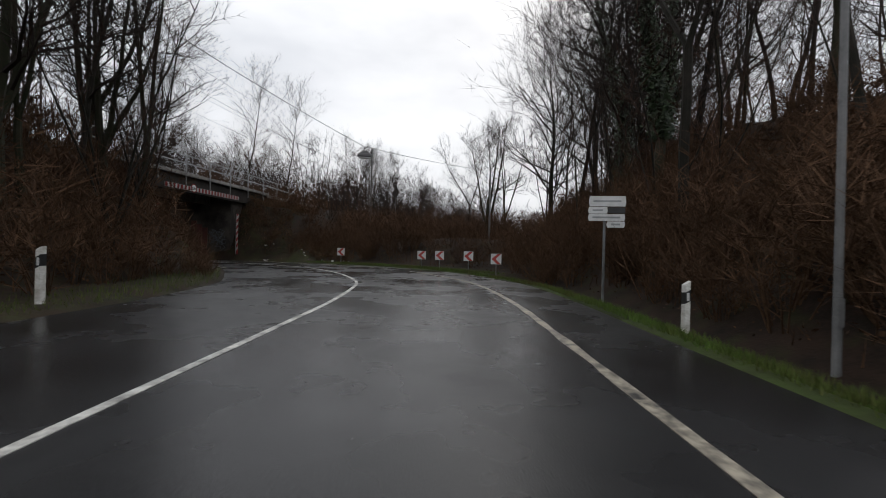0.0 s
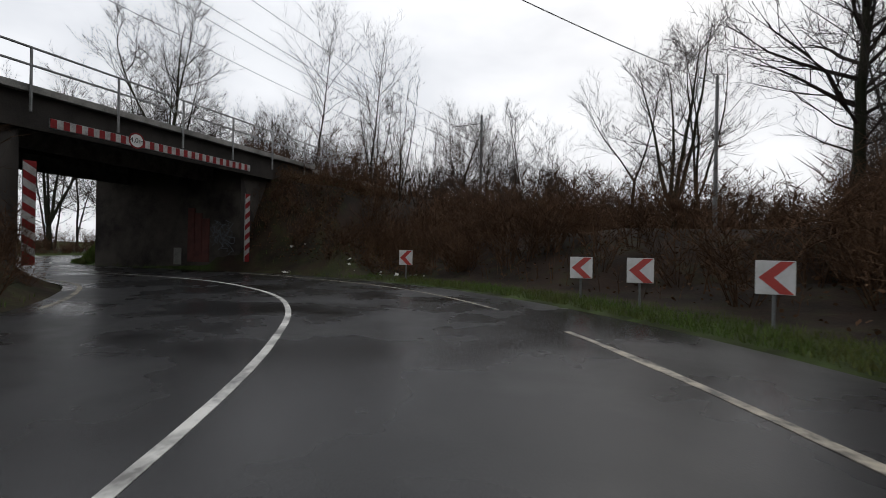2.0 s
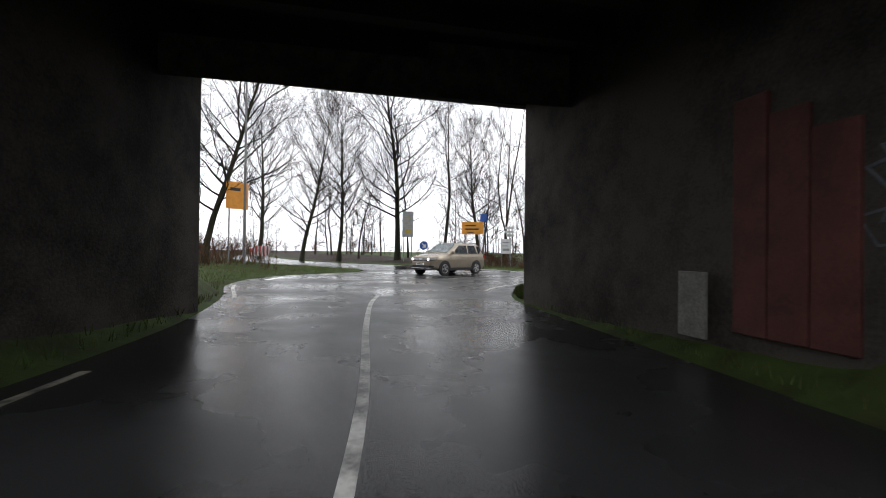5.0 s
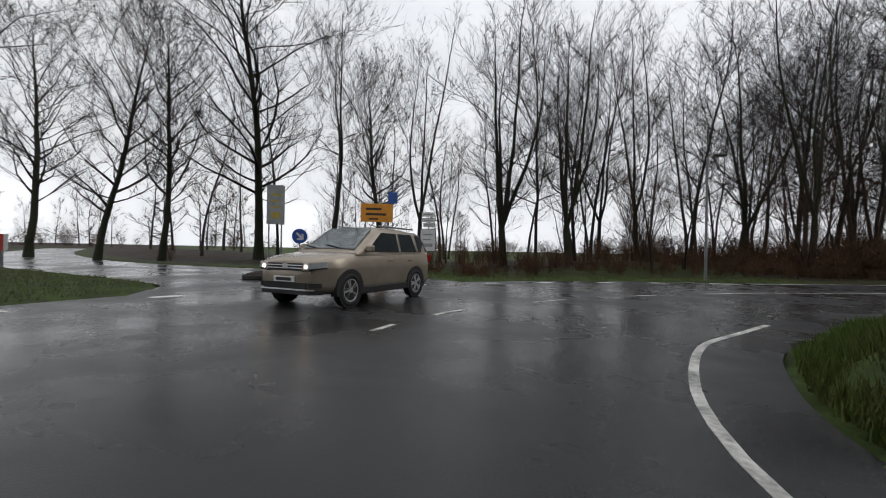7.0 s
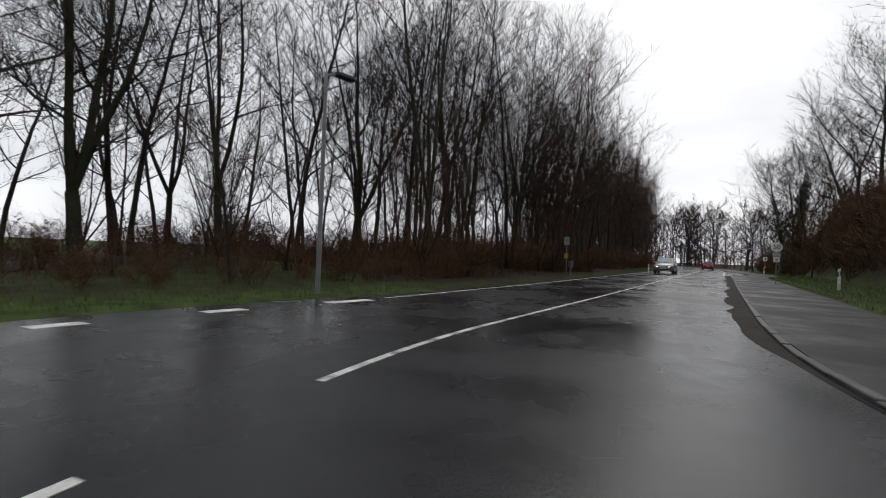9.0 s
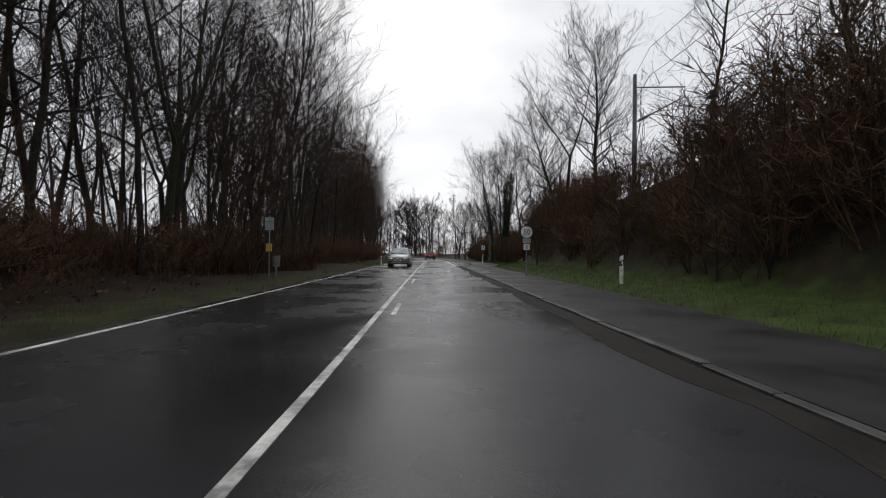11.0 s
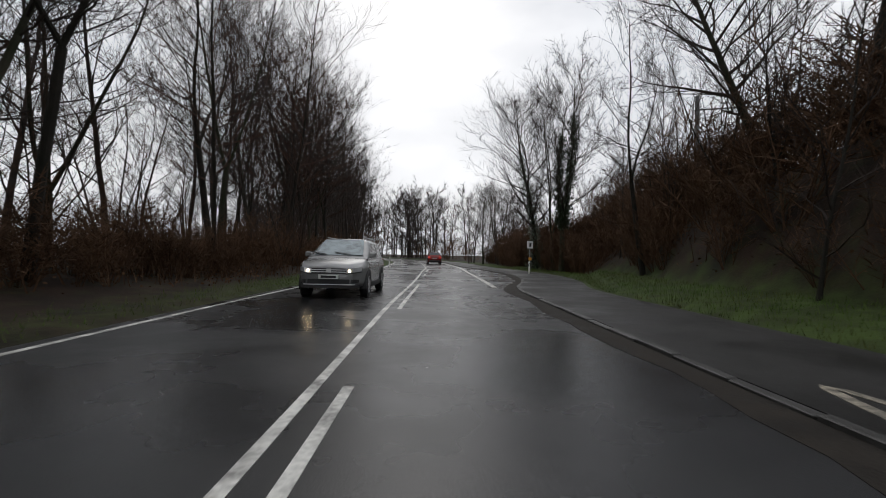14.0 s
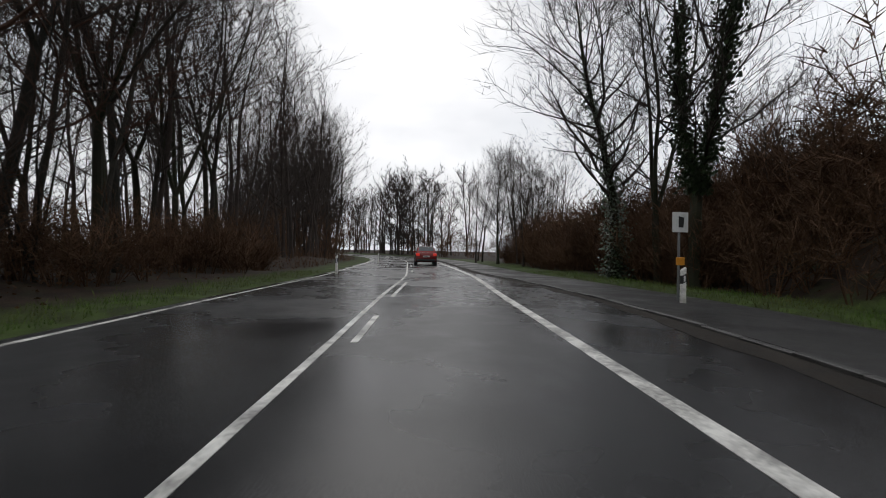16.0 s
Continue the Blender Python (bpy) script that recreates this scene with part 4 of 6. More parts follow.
for k, (z, w, dx) in enumerate(((3.55, 0.95, 0.35), (3.15, 0.95, 0.5), (2.82, 0.8, -0.55))):
    panel_sign("white_direction_board", -55.8 + 0.03 * k, 45.9 + 0.02 * k, 62, w, z, z + 0.28, WHITE, GREYBACK, "narrow white direction board on a post", (0.0,), ((-0.3, 0.25, z + 0.1, z + 0.17),), GREYBACK)
rs = thing("keep_right_sign", pose(-48.9, 35.9, 0.12, 0, 0, 70), "round blue sign with a white slanting arrow on the island", "traffic sign")
part("sign_plate", slab(bmesh.new(), disc(0.34), 0.02, Matrix.Translation((0, 0, 1.6))), BLUE, rs)
bm = slab(bmesh.new(), [(-0.16, 1.72), (-0.1, 1.78), (0.09, 1.59), (0.09, 1.71), (0.18, 1.71), (0.18, 1.42), (-0.11, 1.42), (-0.11, 1.51), (0.02, 1.51)], 0.004, Matrix.Translation((0, -0.005, 0)))
part("white_arrow", bm, WHITE, rs)
sign_post(rs, 1.9, -0.2, 0.03)
panel_sign("orange_direction_sign", -46.4, 22.8, 128, 1.5, 3.9, 5.7, ORANGE, ORANGE, "orange direction sign facing the side road, seen edge-on", (-0.5, 0.5), ((-0.5, 0.2, 5.1, 5.3),), BLACK, 0.05)
# red and white barrier boards at the far end of the corner
for k in range(3):
    ob = thing("warning_barrier", pose(-58.5 - 1.5 * k, 22.6 - 0.5 * k, 0, 0, 0, 112), "red and white striped barrier board on feet", "barrier", "barrier boards")
    z = height(-58.5 - 1.5 * k, 22.6)
    for i in range(8):
        part("stripe", box(bmesh.new(), -0.68 + i * 0.17, -0.51 + i * 0.17, 0, 0.03, z + 0.75, z + 1.55), WHITE if i % 2 else RED, ob)
    for sx in (-0.5, 0.5):
        part("leg", box(bmesh.new(), sx - 0.03, sx + 0.03, 0.03, 0.09, z - 0.1, z + 1.5), GALV, ob)

cs = thing("cycle_path_sign", pose(-28.02, 50.23, 0, 0, 0, -8), "round blue cycle path sign on a grey post", "traffic sign")
part("sign_plate", slab(bmesh.new(), disc(0.3), 0.02, Matrix.Translation((0, 0, 2.15))), BLUE, cs)
bm = slab(bmesh.new(), disc(0.07, 16, -0.1, 2.1), 0.004, Matrix.Translation((0, -0.005, 0)))
slab(bm, disc(0.07, 16, 0.1, 2.1), 0.004, Matrix.Translation((0, -0.005, 0)))
slab(bm, [(-0.1, 2.1), (0.0, 2.1), (0.07, 2.24), (-0.05, 2.24)], 0.004, Matrix.Translation((0, -0.0055, 0)))
part("bicycle_symbol", bm, WHITE, cs)
sign_post(cs, 2.5, height(-28.02, 50.23) - 0.2, 0.03)

s50 = thing("speed_limit_sign", pose(-20.35, 74.83, 0, 0, 0, -14), "round grey end-of-limit sign with 50 over two plates", "traffic sign")
part("sign_plate", slab(bmesh.new(), disc(0.31), 0.02, Matrix.Translation((0, 0, 2.42))), WHITE, s50)
lettering("50", 0.42, BLACK, s50, Matrix.Translation((0, -0.006, 2.42)) @ UPRIGHT)
bm = bmesh.new()
for k in range(4):
    o = (k - 1.5) * 0.055
    slab(bm, [(-0.2 + o, 2.2), (-0.192 + o, 2.195), (0.2 + o, 2.63), (0.192 + o, 2.635)], 0.002, Matrix.Translation((0, -0.011, 0)))
part("diagonal_bars", bm, GREYBACK, s50)
part("dark_plate", box(bmesh.new(), -0.22, 0.22, 0, 0.02, 1.82, 2.08, 0.004), GREYBACK, s50)
part("lower_plate", box(bmesh.new(), -0.17, 0.17, 0, 0.02, 1.46, 1.78, 0.004), WHITE, s50)
part("symbol_bar", slab(bmesh.new(), [(-0.06, 1.52), (0.06, 1.52), (0.06, 1.7), (-0.06, 1.7)], 0.003, Matrix.Translation((0, -0.004, 0))), GREYBACK, s50)
sign_post(s50, 2.7, height(-20.35, 74.83) - 0.3, 0.032)

sf = thing("small_square_sign", pose(-8.83, 105.11, 0, 0, 0, -14), "small white square sign with a dark symbol", "traffic sign")
part("sign_panel", box(bmesh.new(), -0.21, 0.21, 0, 0.02, 1.78, 2.28, 0.005), WHITE, sf)
part("symbol_bar", slab(bmesh.new(), [(-0.05, 1.9), (0.08, 1.9), (0.1, 2.15), (-0.05, 2.18)], 0.003, Matrix.Translation((0, -0.004, 0))), BLACK, sf)
sign_post(sf, 2.3, height(-8.83, 105.11) - 0.2, 0.03)
part("reflector_plate", box(bmesh.new(), -0.1, 0.12, -0.02, 0.02, 0.95, 1.15, 0.01), ORANGE, sf)
delineator(-9.05, 104.8, -20)

bs = thing("bus_stop_sign", pose(-33.37, 75.06, 0, 0, 0, -20), "pale bus stop board and yellow timetable on a post", "bus stop sign")
part("stop_board", box(bmesh.new(), -0.2, 0.2, 0, 0.03, 2.15, 2.72, 0.006), GREYBACK, bs)
part("symbol_bar", slab(bmesh.new(), disc(0.15, 20, 0, 2.5), 0.003, Matrix.Translation((0, -0.004, 0))), GREYBACK, bs)
part("timetable", box(bmesh.new(), -0.13, 0.13, -0.02, 0.03, 1.2, 1.55, 0.006), DULLYELLOW, bs)
sign_post(bs, 2.8, -0.2, 0.032)
lb = thing("litter_bin", pose(-33.05, 74.76, 0, 0, 0, 0), "round grey litter bin on a short post", "litter bin")
zb = height(-33.05, 74.76)
bm = bmesh.new()
bmesh.ops.create_cone(bm, cap_ends=True, segments=14, radius1=0.15, radius2=0.18, depth=0.5, matrix=Matrix.Translation((0, 0, zb + 0.72)))
part("bin_body", bm, MAST, lb)
bm = bmesh.new()
bmesh.ops.create_cone(bm, cap_ends=True, segments=14, radius1=0.195, radius2=0.175, depth=0.05, matrix=Matrix.Translation((0, 0, zb + 0.98)))
part("bin_rim", bm, CLADDING, lb)
part("bin_post", rod(bmesh.new(), (0, 0, zb - 0.2), (0, 0, zb + 0.5), 0.04, sides=8), GALV, lb)

# wet litter on the verge by the underpass
rng = random.Random(11)
for k in range(16):
    x, y = -13.2 + rng.random() * 7.0, 32.4 + rng.random() * 1.3
    z = height(x, y)
    ob = bmesh.new()
    bmesh.ops.create_grid(ob, x_segments=3, y_segments=3, size=0.03 + 0.06 * rng.random())
    for v in ob.verts:
        v.co.z += rng.uniform(-0.03, 0.05)
    b = part("litter_scrap", ob, PAPER, None)
    b.matrix_basis = pose(x, y, z + 0.05, rng.uniform(-30, 30), rng.uniform(-30, 30), rng.uniform(0, 360))
    tagged(b, "crumpled white scrap of wet litter on the verge", "litter", "litter scraps")


# ---- cars ----
def car(name, m, label, paint, length, width, top, nose, cowl, roof_front, roof_rear, tail_belt, belt, lights_on, group=""):
    """A parked car facing -y of its own pose; all lengths from its front."""
    ob = thing(name, m, label, "car", group)
    w = width / 2

    def side(y):
        """Half the width at a distance from the front."""
        f = 1 - 0.30 * max(0.0, 1 - y / 0.62) ** 2.2 - 0.13 * max(0.0, 1 - (length - y) / 0.45) ** 2
        return w * f

    def front(x):
        """Where the rounded nose stands at a distance from the middle."""
        f = max(0.0, (1 - abs(x) / w) / 0.30)
        return 0.62 * max(0.0, 1 - f ** (1 / 2.2)) if f < 1 else 0.035 * (1 - min(1.0, (abs(x) / (0.7 * w)) ** 2)) - 0.035

    def deck(y):
        if y < cowl:
            return nose + (belt + 0.03 - nose) * (1 - (1 - y / cowl) ** 1.7)
        return belt + 0.03 + 0.05 * (y - cowl) / length

    ys = [0.0, 0.03, 0.09, 0.2, 0.35, 0.55, 0.8, cowl * 0.9, cowl, 1.5, 2.0, 2.6, 3.2, length - 0.8, length - 0.4, length - 0.18, length - 0.05, length]
    bm = bmesh.new()
    rows = []
    for y in ys:
        s, d = side(y), deck(y)
        tip = max(0.0, 1 - y / 0.09) ** 2
        tail = max(0.0, 1 - (length - y) / 0.18) ** 2
        low = 0.27 + 0.07 * tip + 0.10 * tail + 0.06 * max(0.0, 1 - y / 0.5)
        hi = d - 0.05 * tip - 0.06 * tail
        bulge = 0.02 * tip
        half = [(0, low), (s * 0.80, low), (s * 0.93, low + 0.05), (s * 0.985, low + 0.18), (s * 0.975, 0.60), (s * 1.0, 0.78), (s * 0.995, 0.82), (s * 0.955, hi - 0.09), (s * 0.90, hi - 0.03), (s * 0.62, hi), (0, hi + 0.022)]
        half = [(px * (1 - bulge), pz) for px, pz in half]
        ring = half + [(-px, pz) for px, pz in half[-2:0:-1]]
        rows.append([bm.verts.new((px, y, pz)) for px, pz in ring])
    n = len(rows[0])
    for a, b in zip(rows, rows[1:]):
        for i in range(n):
            bm.faces.new((a[i], a[(i + 1) % n], b[(i + 1) % n], b[i]))
    bm.faces.new(rows[0])
    bm.faces.new(rows[-1])
    body = part("body", bm, paint, ob, smooth=True)

    def patch(name, x0, x1, zlo, zhi, mat, parent, out=0.014, label=""):
        """A plate that follows the nose; its lower and upper edge are pairs of heights."""
        bm = bmesh.new()
        rows = []
        for i in range(9):
            f = i / 8
            x = x0 + (x1 - x0) * f
            y = front(x) - out
            rows.append([bm.verts.new(p) for p in ((x, y, zlo[0] + (zlo[1] - zlo[0]) * f), (x, y + 0.004, zhi[0] + (zhi[1] - zhi[0]) * f), (x * 0.985, y + 0.06, zhi[0] + (zhi[1] - zhi[0]) * f), (x * 0.985, y + 0.06, zlo[0] + (zlo[1] - zlo[0]) * f))])
        for a, b in zip(rows, rows[1:]):
            for k in range(4):
                bm.faces.new((a[k], a[(k + 1) % 4], b[(k + 1) % 4], b[k]))
        bm.faces.new(rows[0])
        bm.faces.new(rows[-1])
        return part(name, bm, mat, parent, label)

    # cabin
    def roof(y):
        if y < roof_front:
            return belt + 0.02 + (top - 0.05 - belt - 0.02) * (y - cowl) / (roof_front - cowl)
        if y > roof_rear:
            return top - 0.04 - (top - 0.04 - tail_belt) * ((y - roof_rear) / (length - 0.12 - roof_rear)) ** 1.3
        u = (y - roof_front) / (roof_rear - roof_front)
        return top - 0.05 + 0.05 * math.sin(math.pi * min(1, u * 1.1 + 0.05)) - 0.02 * u

    cy = [cowl, cowl + 0.25, (cowl + roof_front) / 2, roof_front - 0.12, roof_front, roof_front + 0.4, (roof_front + roof_rear) / 2, roof_rear - 0.3, roof_rear, (roof_rear + length) / 2 - 0.06, length - 0.12]
    bm = bmesh.new()
    rows = []

    def section(y):
        z = roof(y)
        s = side(y) * 0.94
        b = belt - 0.02
        f = max(0.0, (z - b) / (top - b))
        tw = s * (1 - 0.20 * f)
        return [(s, b), (tw + 0.01, b + (z - b) * 0.86), (tw * 0.86, b + (z - b) * 0.985), (tw * 0.45, z + 0.015), (0, z + 0.02)]

    for y in cy:
        half = section(y)
        ring = half + [(-px, pz) for px, pz in half[-2::-1]]
        rows.append([bm.verts.new((px, y, pz)) for px, pz in ring])
    n = len(rows[0])
    for a, b in zip(rows, rows[1:]):
        for i in range(n - 1):
            bm.faces.new((a[i], a[i + 1], b[i + 1], b[i]))
    part("roof", bm, paint, ob, smooth=True)

    def glass(name, pts, out):
        bm = bmesh.new()
        vs = [bm.verts.new(Vector(p) + Vector(out)) for p in pts]
        bm.faces.new(vs)
        r = bmesh.ops.extrude_face_region(bm, geom=list(bm.faces))
        bmesh.ops.translate(bm, vec=-Vector(out) * 0.5, verts=[v for v in r["geom"] if isinstance(v, bmesh.types.BMVert)])
        return part(name, bm, WINDSCREEN if name == "windscreen" else GLASS, ob)

    # windscreen and rear window follow the cabin's slope
    for nm, ya, yb, s in (("windscreen", cowl + 0.12, roof_front - 0.06, -1), ("rear_window", roof_rear + 0.1, length - 0.26, 1)):
        lo, hi = (ya, yb) if s < 0 else (yb, ya)
        sl, sh = section(lo), section(hi)
        zl, zh = roof(lo) + 0.02, roof(hi) + 0.02
        pts = [(-sl[2][0] * 0.97, lo, zl - 0.02), (sl[2][0] * 0.97, lo, zl - 0.02), (sh[2][0] * 0.95, hi, zh - 0.01), (sh[3][0], hi, zh), (-sh[3][0], hi, zh), (-sh[2][0] * 0.95, hi, zh - 0.01)]
        glass(nm, pts, (0, 0.012 * s, 0.028))
    for s in (-1, 1):
        mids = (roof_front + roof_rear) / 2 - 0.15
        for y0, y1, y2, y3 in ((cowl + 0.36, roof_front + 0.14, mids - 0.05, mids - 0.05), (mids + 0.05, mids + 0.05, roof_rear - 0.42, roof_rear - 0.30), (roof_rear - 0.2, roof_rear - 0.24, roof_rear + 0.05, roof_rear + 0.35)):
            za = belt + 0.06

            def at_side(y, z):
                q = section(y)
                f = (z - q[0][1]) / max(0.05, q[1][1] - q[0][1])
                return (s * (q[0][0] + (q[1][0] - q[0][0]) * min(1, f)), y, z)

            zt = lambda y: min(roof(y) - 0.09, top - 0.14)
            pts = [at_side(y0, za), at_side(y1, max(za + 0.05, zt(y1))), at_side(y2, max(za + 0.05, zt(y2))), at_side(y3, za)]
            glass("side_window", pts, (0.012 * s, 0, 0))
        # mirror, sill, handles
        part("mirror", box(bmesh.new(), s * (w + 0.02) - 0.1, s * (w + 0.02) + 0.1, cowl + 0.30, cowl + 0.42, belt + 0.05, belt + 0.2, 0.03), paint, ob)
        part("sill", box(bmesh.new(), s * w * 0.94 - 0.05, s * w * 0.94 + 0.05, 1.2, length - 1.2, 0.24, 0.40, 0.02), CLADDING, ob)
        for yy in (2.25, 3.15):
            part("door_handle", box(bmesh.new(), s * w * 0.985 - 0.015, s * w * 0.985 + 0.015, yy, yy + 0.18, belt - 0.16, belt - 0.12, 0.008), paint, ob)
        part("roof_rail", rod(bmesh.new(), (s * w * 0.66, roof_front + 0.2, top + 0.02), (s * w * 0.66, roof_rear - 0.1, top + 0.01), 0.02, sides=6), GALV, ob)
        # lamps
        hl = patch("headlight", s * w * 0.50, s * w * 0.90, (nose - 0.19, nose - 0.13), (nose - 0.06, nose - 0.02), LAMPGLASS, ob)
        patch("lamp_bezel", s * w * 0.49, s * w * 0.905, (nose - 0.215, nose - 0.155), (nose - 0.19, nose - 0.13), CLADDING, ob, 0.018)
        if lights_on:
            bm = bmesh.new()
            bmesh.ops.create_uvsphere(bm, u_segments=10, v_segments=6, radius=0.045, matrix=Matrix.Translation((s * w * 0.60, front(w * 0.60) + 0.012, nose - 0.12)))
            part("bulb", bm, HEADLIGHT, hl, "lit headlamp bulb")
        patch("fog_lamp", s * w * 0.66, s * w * 0.84, (0.42, 0.43), (0.52, 0.51), CLADDING, ob, 0.012)
        part("tail_lamp", box(bmesh.new(), min(s * w * 0.60, s * w * 0.93), max(s * w * 0.60, s * w * 0.93), length - 0.16, length + 0.012, belt - 0.22, belt + 0.0, 0.02), REDLENS if lights_on else TAILLIGHT, ob)
        # wheels and arches
        for yc in (0.86, length - 0.92):
            wh = new("wheel")
            wh.parent = ob
            wh.matrix_basis = pose(s * (w - 0.095), yc, 0.35, 0, 0, 0)
            bm = bmesh.new()
            prof = [(0.235, -0.10), (0.31, -0.115), (0.35, -0.085), (0.35, 0.085), (0.31, 0.115), (0.235, 0.105)]
            seg = 28
            rows = [[bm.verts.new((px, pr * math.cos(2 * math.pi * i / seg), pr * math.sin(2 * math.pi * i / seg))) for pr, px in prof] for i in range(seg)]
            for i in range(seg):
                for k in range(len(prof)):
                    bm.faces.new((rows[i][k], rows[i][(k + 1) % len(prof)], rows[(i + 1) % seg][(k + 1) % len(prof)], rows[(i + 1) % seg][k]))
            part("tyre", bm, RUBBER, wh, smooth=True)
            bm = bmesh.new()
            bmesh.ops.create_cone(bm, cap_ends=True, segments=20, radius1=0.055, radius2=0.055, depth=0.06, matrix=Matrix.Translation((s * 0.08, 0, 0)) @ Matrix.Rotation(radians(90), 4, "Y"))
            for i in range(10):
                a = 2 * math.pi * (i // 2) / 5 + 0.3 + (0.16 if i % 2 else -0.16)
                box(bm, s * 0.085 - 0.012, s * 0.085 + 0.012, -0.022, 0.022, 0.03, 0.232, m=Matrix.Rotation(a, 4, "X"))
            ring = [[bm.verts.new((s * px, r * math.cos(2 * math.pi * i / 28), r * math.sin(2 * math.pi * i / 28))) for r, px in ((0.21, 0.07), (0.214, 0.10), (0.24, 0.105), (0.238, 0.07))] for i in range(28)]
            for i in range(28):
                for k in range(4):
                    bm.faces.new((ring[i][k], ring[i][(k + 1) % 4], ring[(i + 1) % 28][(k + 1) % 4], ring[(i + 1) % 28][k]))
            part("rim", bm, RIM, wh)
            bm = bmesh.new()
            bmesh.ops.create_cone(bm, cap_ends=True, segments=24, radius1=0.212, radius2=0.212, depth=0.02, matrix=Matrix.Translation((s * 0.0, 0, 0)) @ Matrix.Rotation(radians(90), 4, "Y"))
            part("brake_disc", bm, CLADDING, wh)
            bm = bmesh.new()
            lo, hi = [], []
            for i in range(15):
                a = math.pi * (i / 14) * 1.16 - 0.08 * math.pi
                for r, lst in ((0.372, lo), (0.435, hi)):
                    lst.append([bm.verts.new((s * (w + px), yc + r * math.cos(a), 0.35 + r * math.sin(a))) for px in (-0.16, 0.006)])
            for i in range(14):
                bm.faces.new((lo[i][1], lo[i + 1][1], hi[i + 1][1], hi[i][1]))
                bm.faces.new((lo[i][0], lo[i][1], lo[i + 1][1], lo[i + 1][0])[::-1])
                bm.faces.new((hi[i][0], hi[i][1], hi[i + 1][1], hi[i + 1][0]))
            part("wheel_arch", bm, CLADDING, ob)
            bm = bmesh.new()
            bmesh.ops.create_cone(bm, cap_ends=True, segments=24, radius1=0.376, radius2=0.376, depth=0.02, matrix=Matrix.Translation((s * (w - 0.008), yc, 0.35)) @ Matrix.Rotation(radians(90), 4, "Y"))
            part("wheel_well", bm, CLADDING, ob)
    # front and rear
    patch("grille", -w * 0.50, w * 0.50, (nose - 0.20, nose - 0.20), (nose - 0.055, nose - 0.055), CLADDING, ob)
    for k in range(2):
        z = nose - 0.105 - 0.055 * k
        patch("grille_bar", -w * 0.49, w * 0.49, (z, z), (z + 0.02, z + 0.02), RIM, ob, 0.026)
    patch("badge", -0.06, 0.06, (nose - 0.165, nose - 0.165), (nose - 0.065, nose - 0.065), RIM, ob, 0.034)
    patch("lower_grille", -w * 0.60, w * 0.60, (0.40, 0.40), (0.52, 0.52), CLADDING, ob, 0.012)
    patch("front_skirt", -w * 0.86, w * 0.86, (0.29, 0.29), (0.37, 0.37), CLADDING, ob, 0.02)
    patch("bumper_trim", -w * 0.74, w * 0.74, (0.37, 0.37), (0.395, 0.395), RIM, ob, 0.024)
    part("rear_bumper", box(bmesh.new(), -w * 0.84, w * 0.84, length - 0.2, length + 0.03, 0.34, 0.56, 0.05), CLADDING, ob)
    for yy, s, z in ((-0.052, -1, 0.585), (length + 0.012, 1, 0.74)):
        pl = part("number_plate", box(bmesh.new(), -0.26, 0.26, yy - 0.008, yy + 0.03, z - 0.055, z + 0.055, 0.004), PLATE, ob)
        part("plate_bar", box(bmesh.new(), -0.2, 0.2, yy - 0.011 if s < 0 else yy + 0.02, yy if s < 0 else yy + 0.033, z - 0.03, z + 0.03), BLACK, pl)
    for s in (-1, 1):
        part("wiper", rod(bmesh.new(), (s * 0.35, cowl + 0.1, belt + 0.13), (s * 0.35 - 0.5, cowl + 0.22, belt + 0.2), 0.012, sides=5), CLADDING, ob)
    return ob


car("sport_utility_car", pose(-37.15, 33.45, 0, 0, 0, 35), "beige metallic sport utility car with its headlights on", BEIGE, 4.43, 1.86, 1.72, 0.95, 1.12, 2.05, 3.95, 1.12, 1.08, True)
car("minivan", pose(-23.75, 89.8, 0, 0, 0, -19), "silver-grey compact minivan with lit headlights", SILVER, 4.45, 1.82, 1.66, 0.86, 0.98, 1.95, 4.1, 1.05, 1.04, True)
car("hatchback_car", pose(-6.2, 135.2, 0, 0, 0, 165), "dark red car with glowing tail lamps", WINERED, 4.3, 1.8, 1.58, 0.84, 1.15, 2.0, 3.6, 1.02, 1.0, False)


# ---- bare winter trees ----
def tube(verts, faces, pts, radii, sides):
    base = len(verts)
    n = len(pts)
    for i in range(n):
        d = (pts[min(i + 1, n - 1)] - pts[max(i - 1, 0)]).normalized()
        a = d.orthogonal().normalized()
        b = d.cross(a)
        if i == n - 1 and radii[i] < 0.012:
            verts.append(tuple(pts[i]))
            break
        for k in range(sides):
            c, s = math.cos(2 * math.pi * k / sides), math.sin(2 * math.pi * k / sides)
            p = pts[i] + a * (radii[i] * c) + b * (radii[i] * s)
            verts.append((p.x, p.y, p.z))
    tip = len(verts) - base < n * sides
    for i in range(n - 1):
        for k in range(sides):
            p, q = base + i * sides + k, base + i * sides + (k + 1) % sides
            if tip and i == n - 2:
                faces.append((p, q, base + (n - 1) * sides))
            else:
                faces.append((p, q, q + sides, p + sides))


def needle(verts, faces, p, q, w, rng):
    """A thin flat twig tapering to a point."""
    d = q - p
    o = d.cross(Vector((rng.uniform(-1, 1), rng.uniform(-1, 1), rng.uniform(-1, 1)))).normalized() * w
    b = len(verts)
    verts.extend(((p.x - o.x, p.y - o.y, p.z - o.z), (p.x + o.x, p.y + o.y, p.z + o.z), (q.x, q.y, q.z)))
    faces.append((b, b + 1, b + 2))


def limb(rng, start, way, length, bend, steps):
    pts, p, d = [start], start, way.normalized()
    for i in range(steps):
        d = (d + Vector((rng.uniform(-1, 1), rng.uniform(-1, 1), rng.uniform(-0.6, 0.8))) * bend + Vector((0, 0, 0.07))).normalized()
        p = p + d * (length / steps)
        pts.append(p)
    return pts


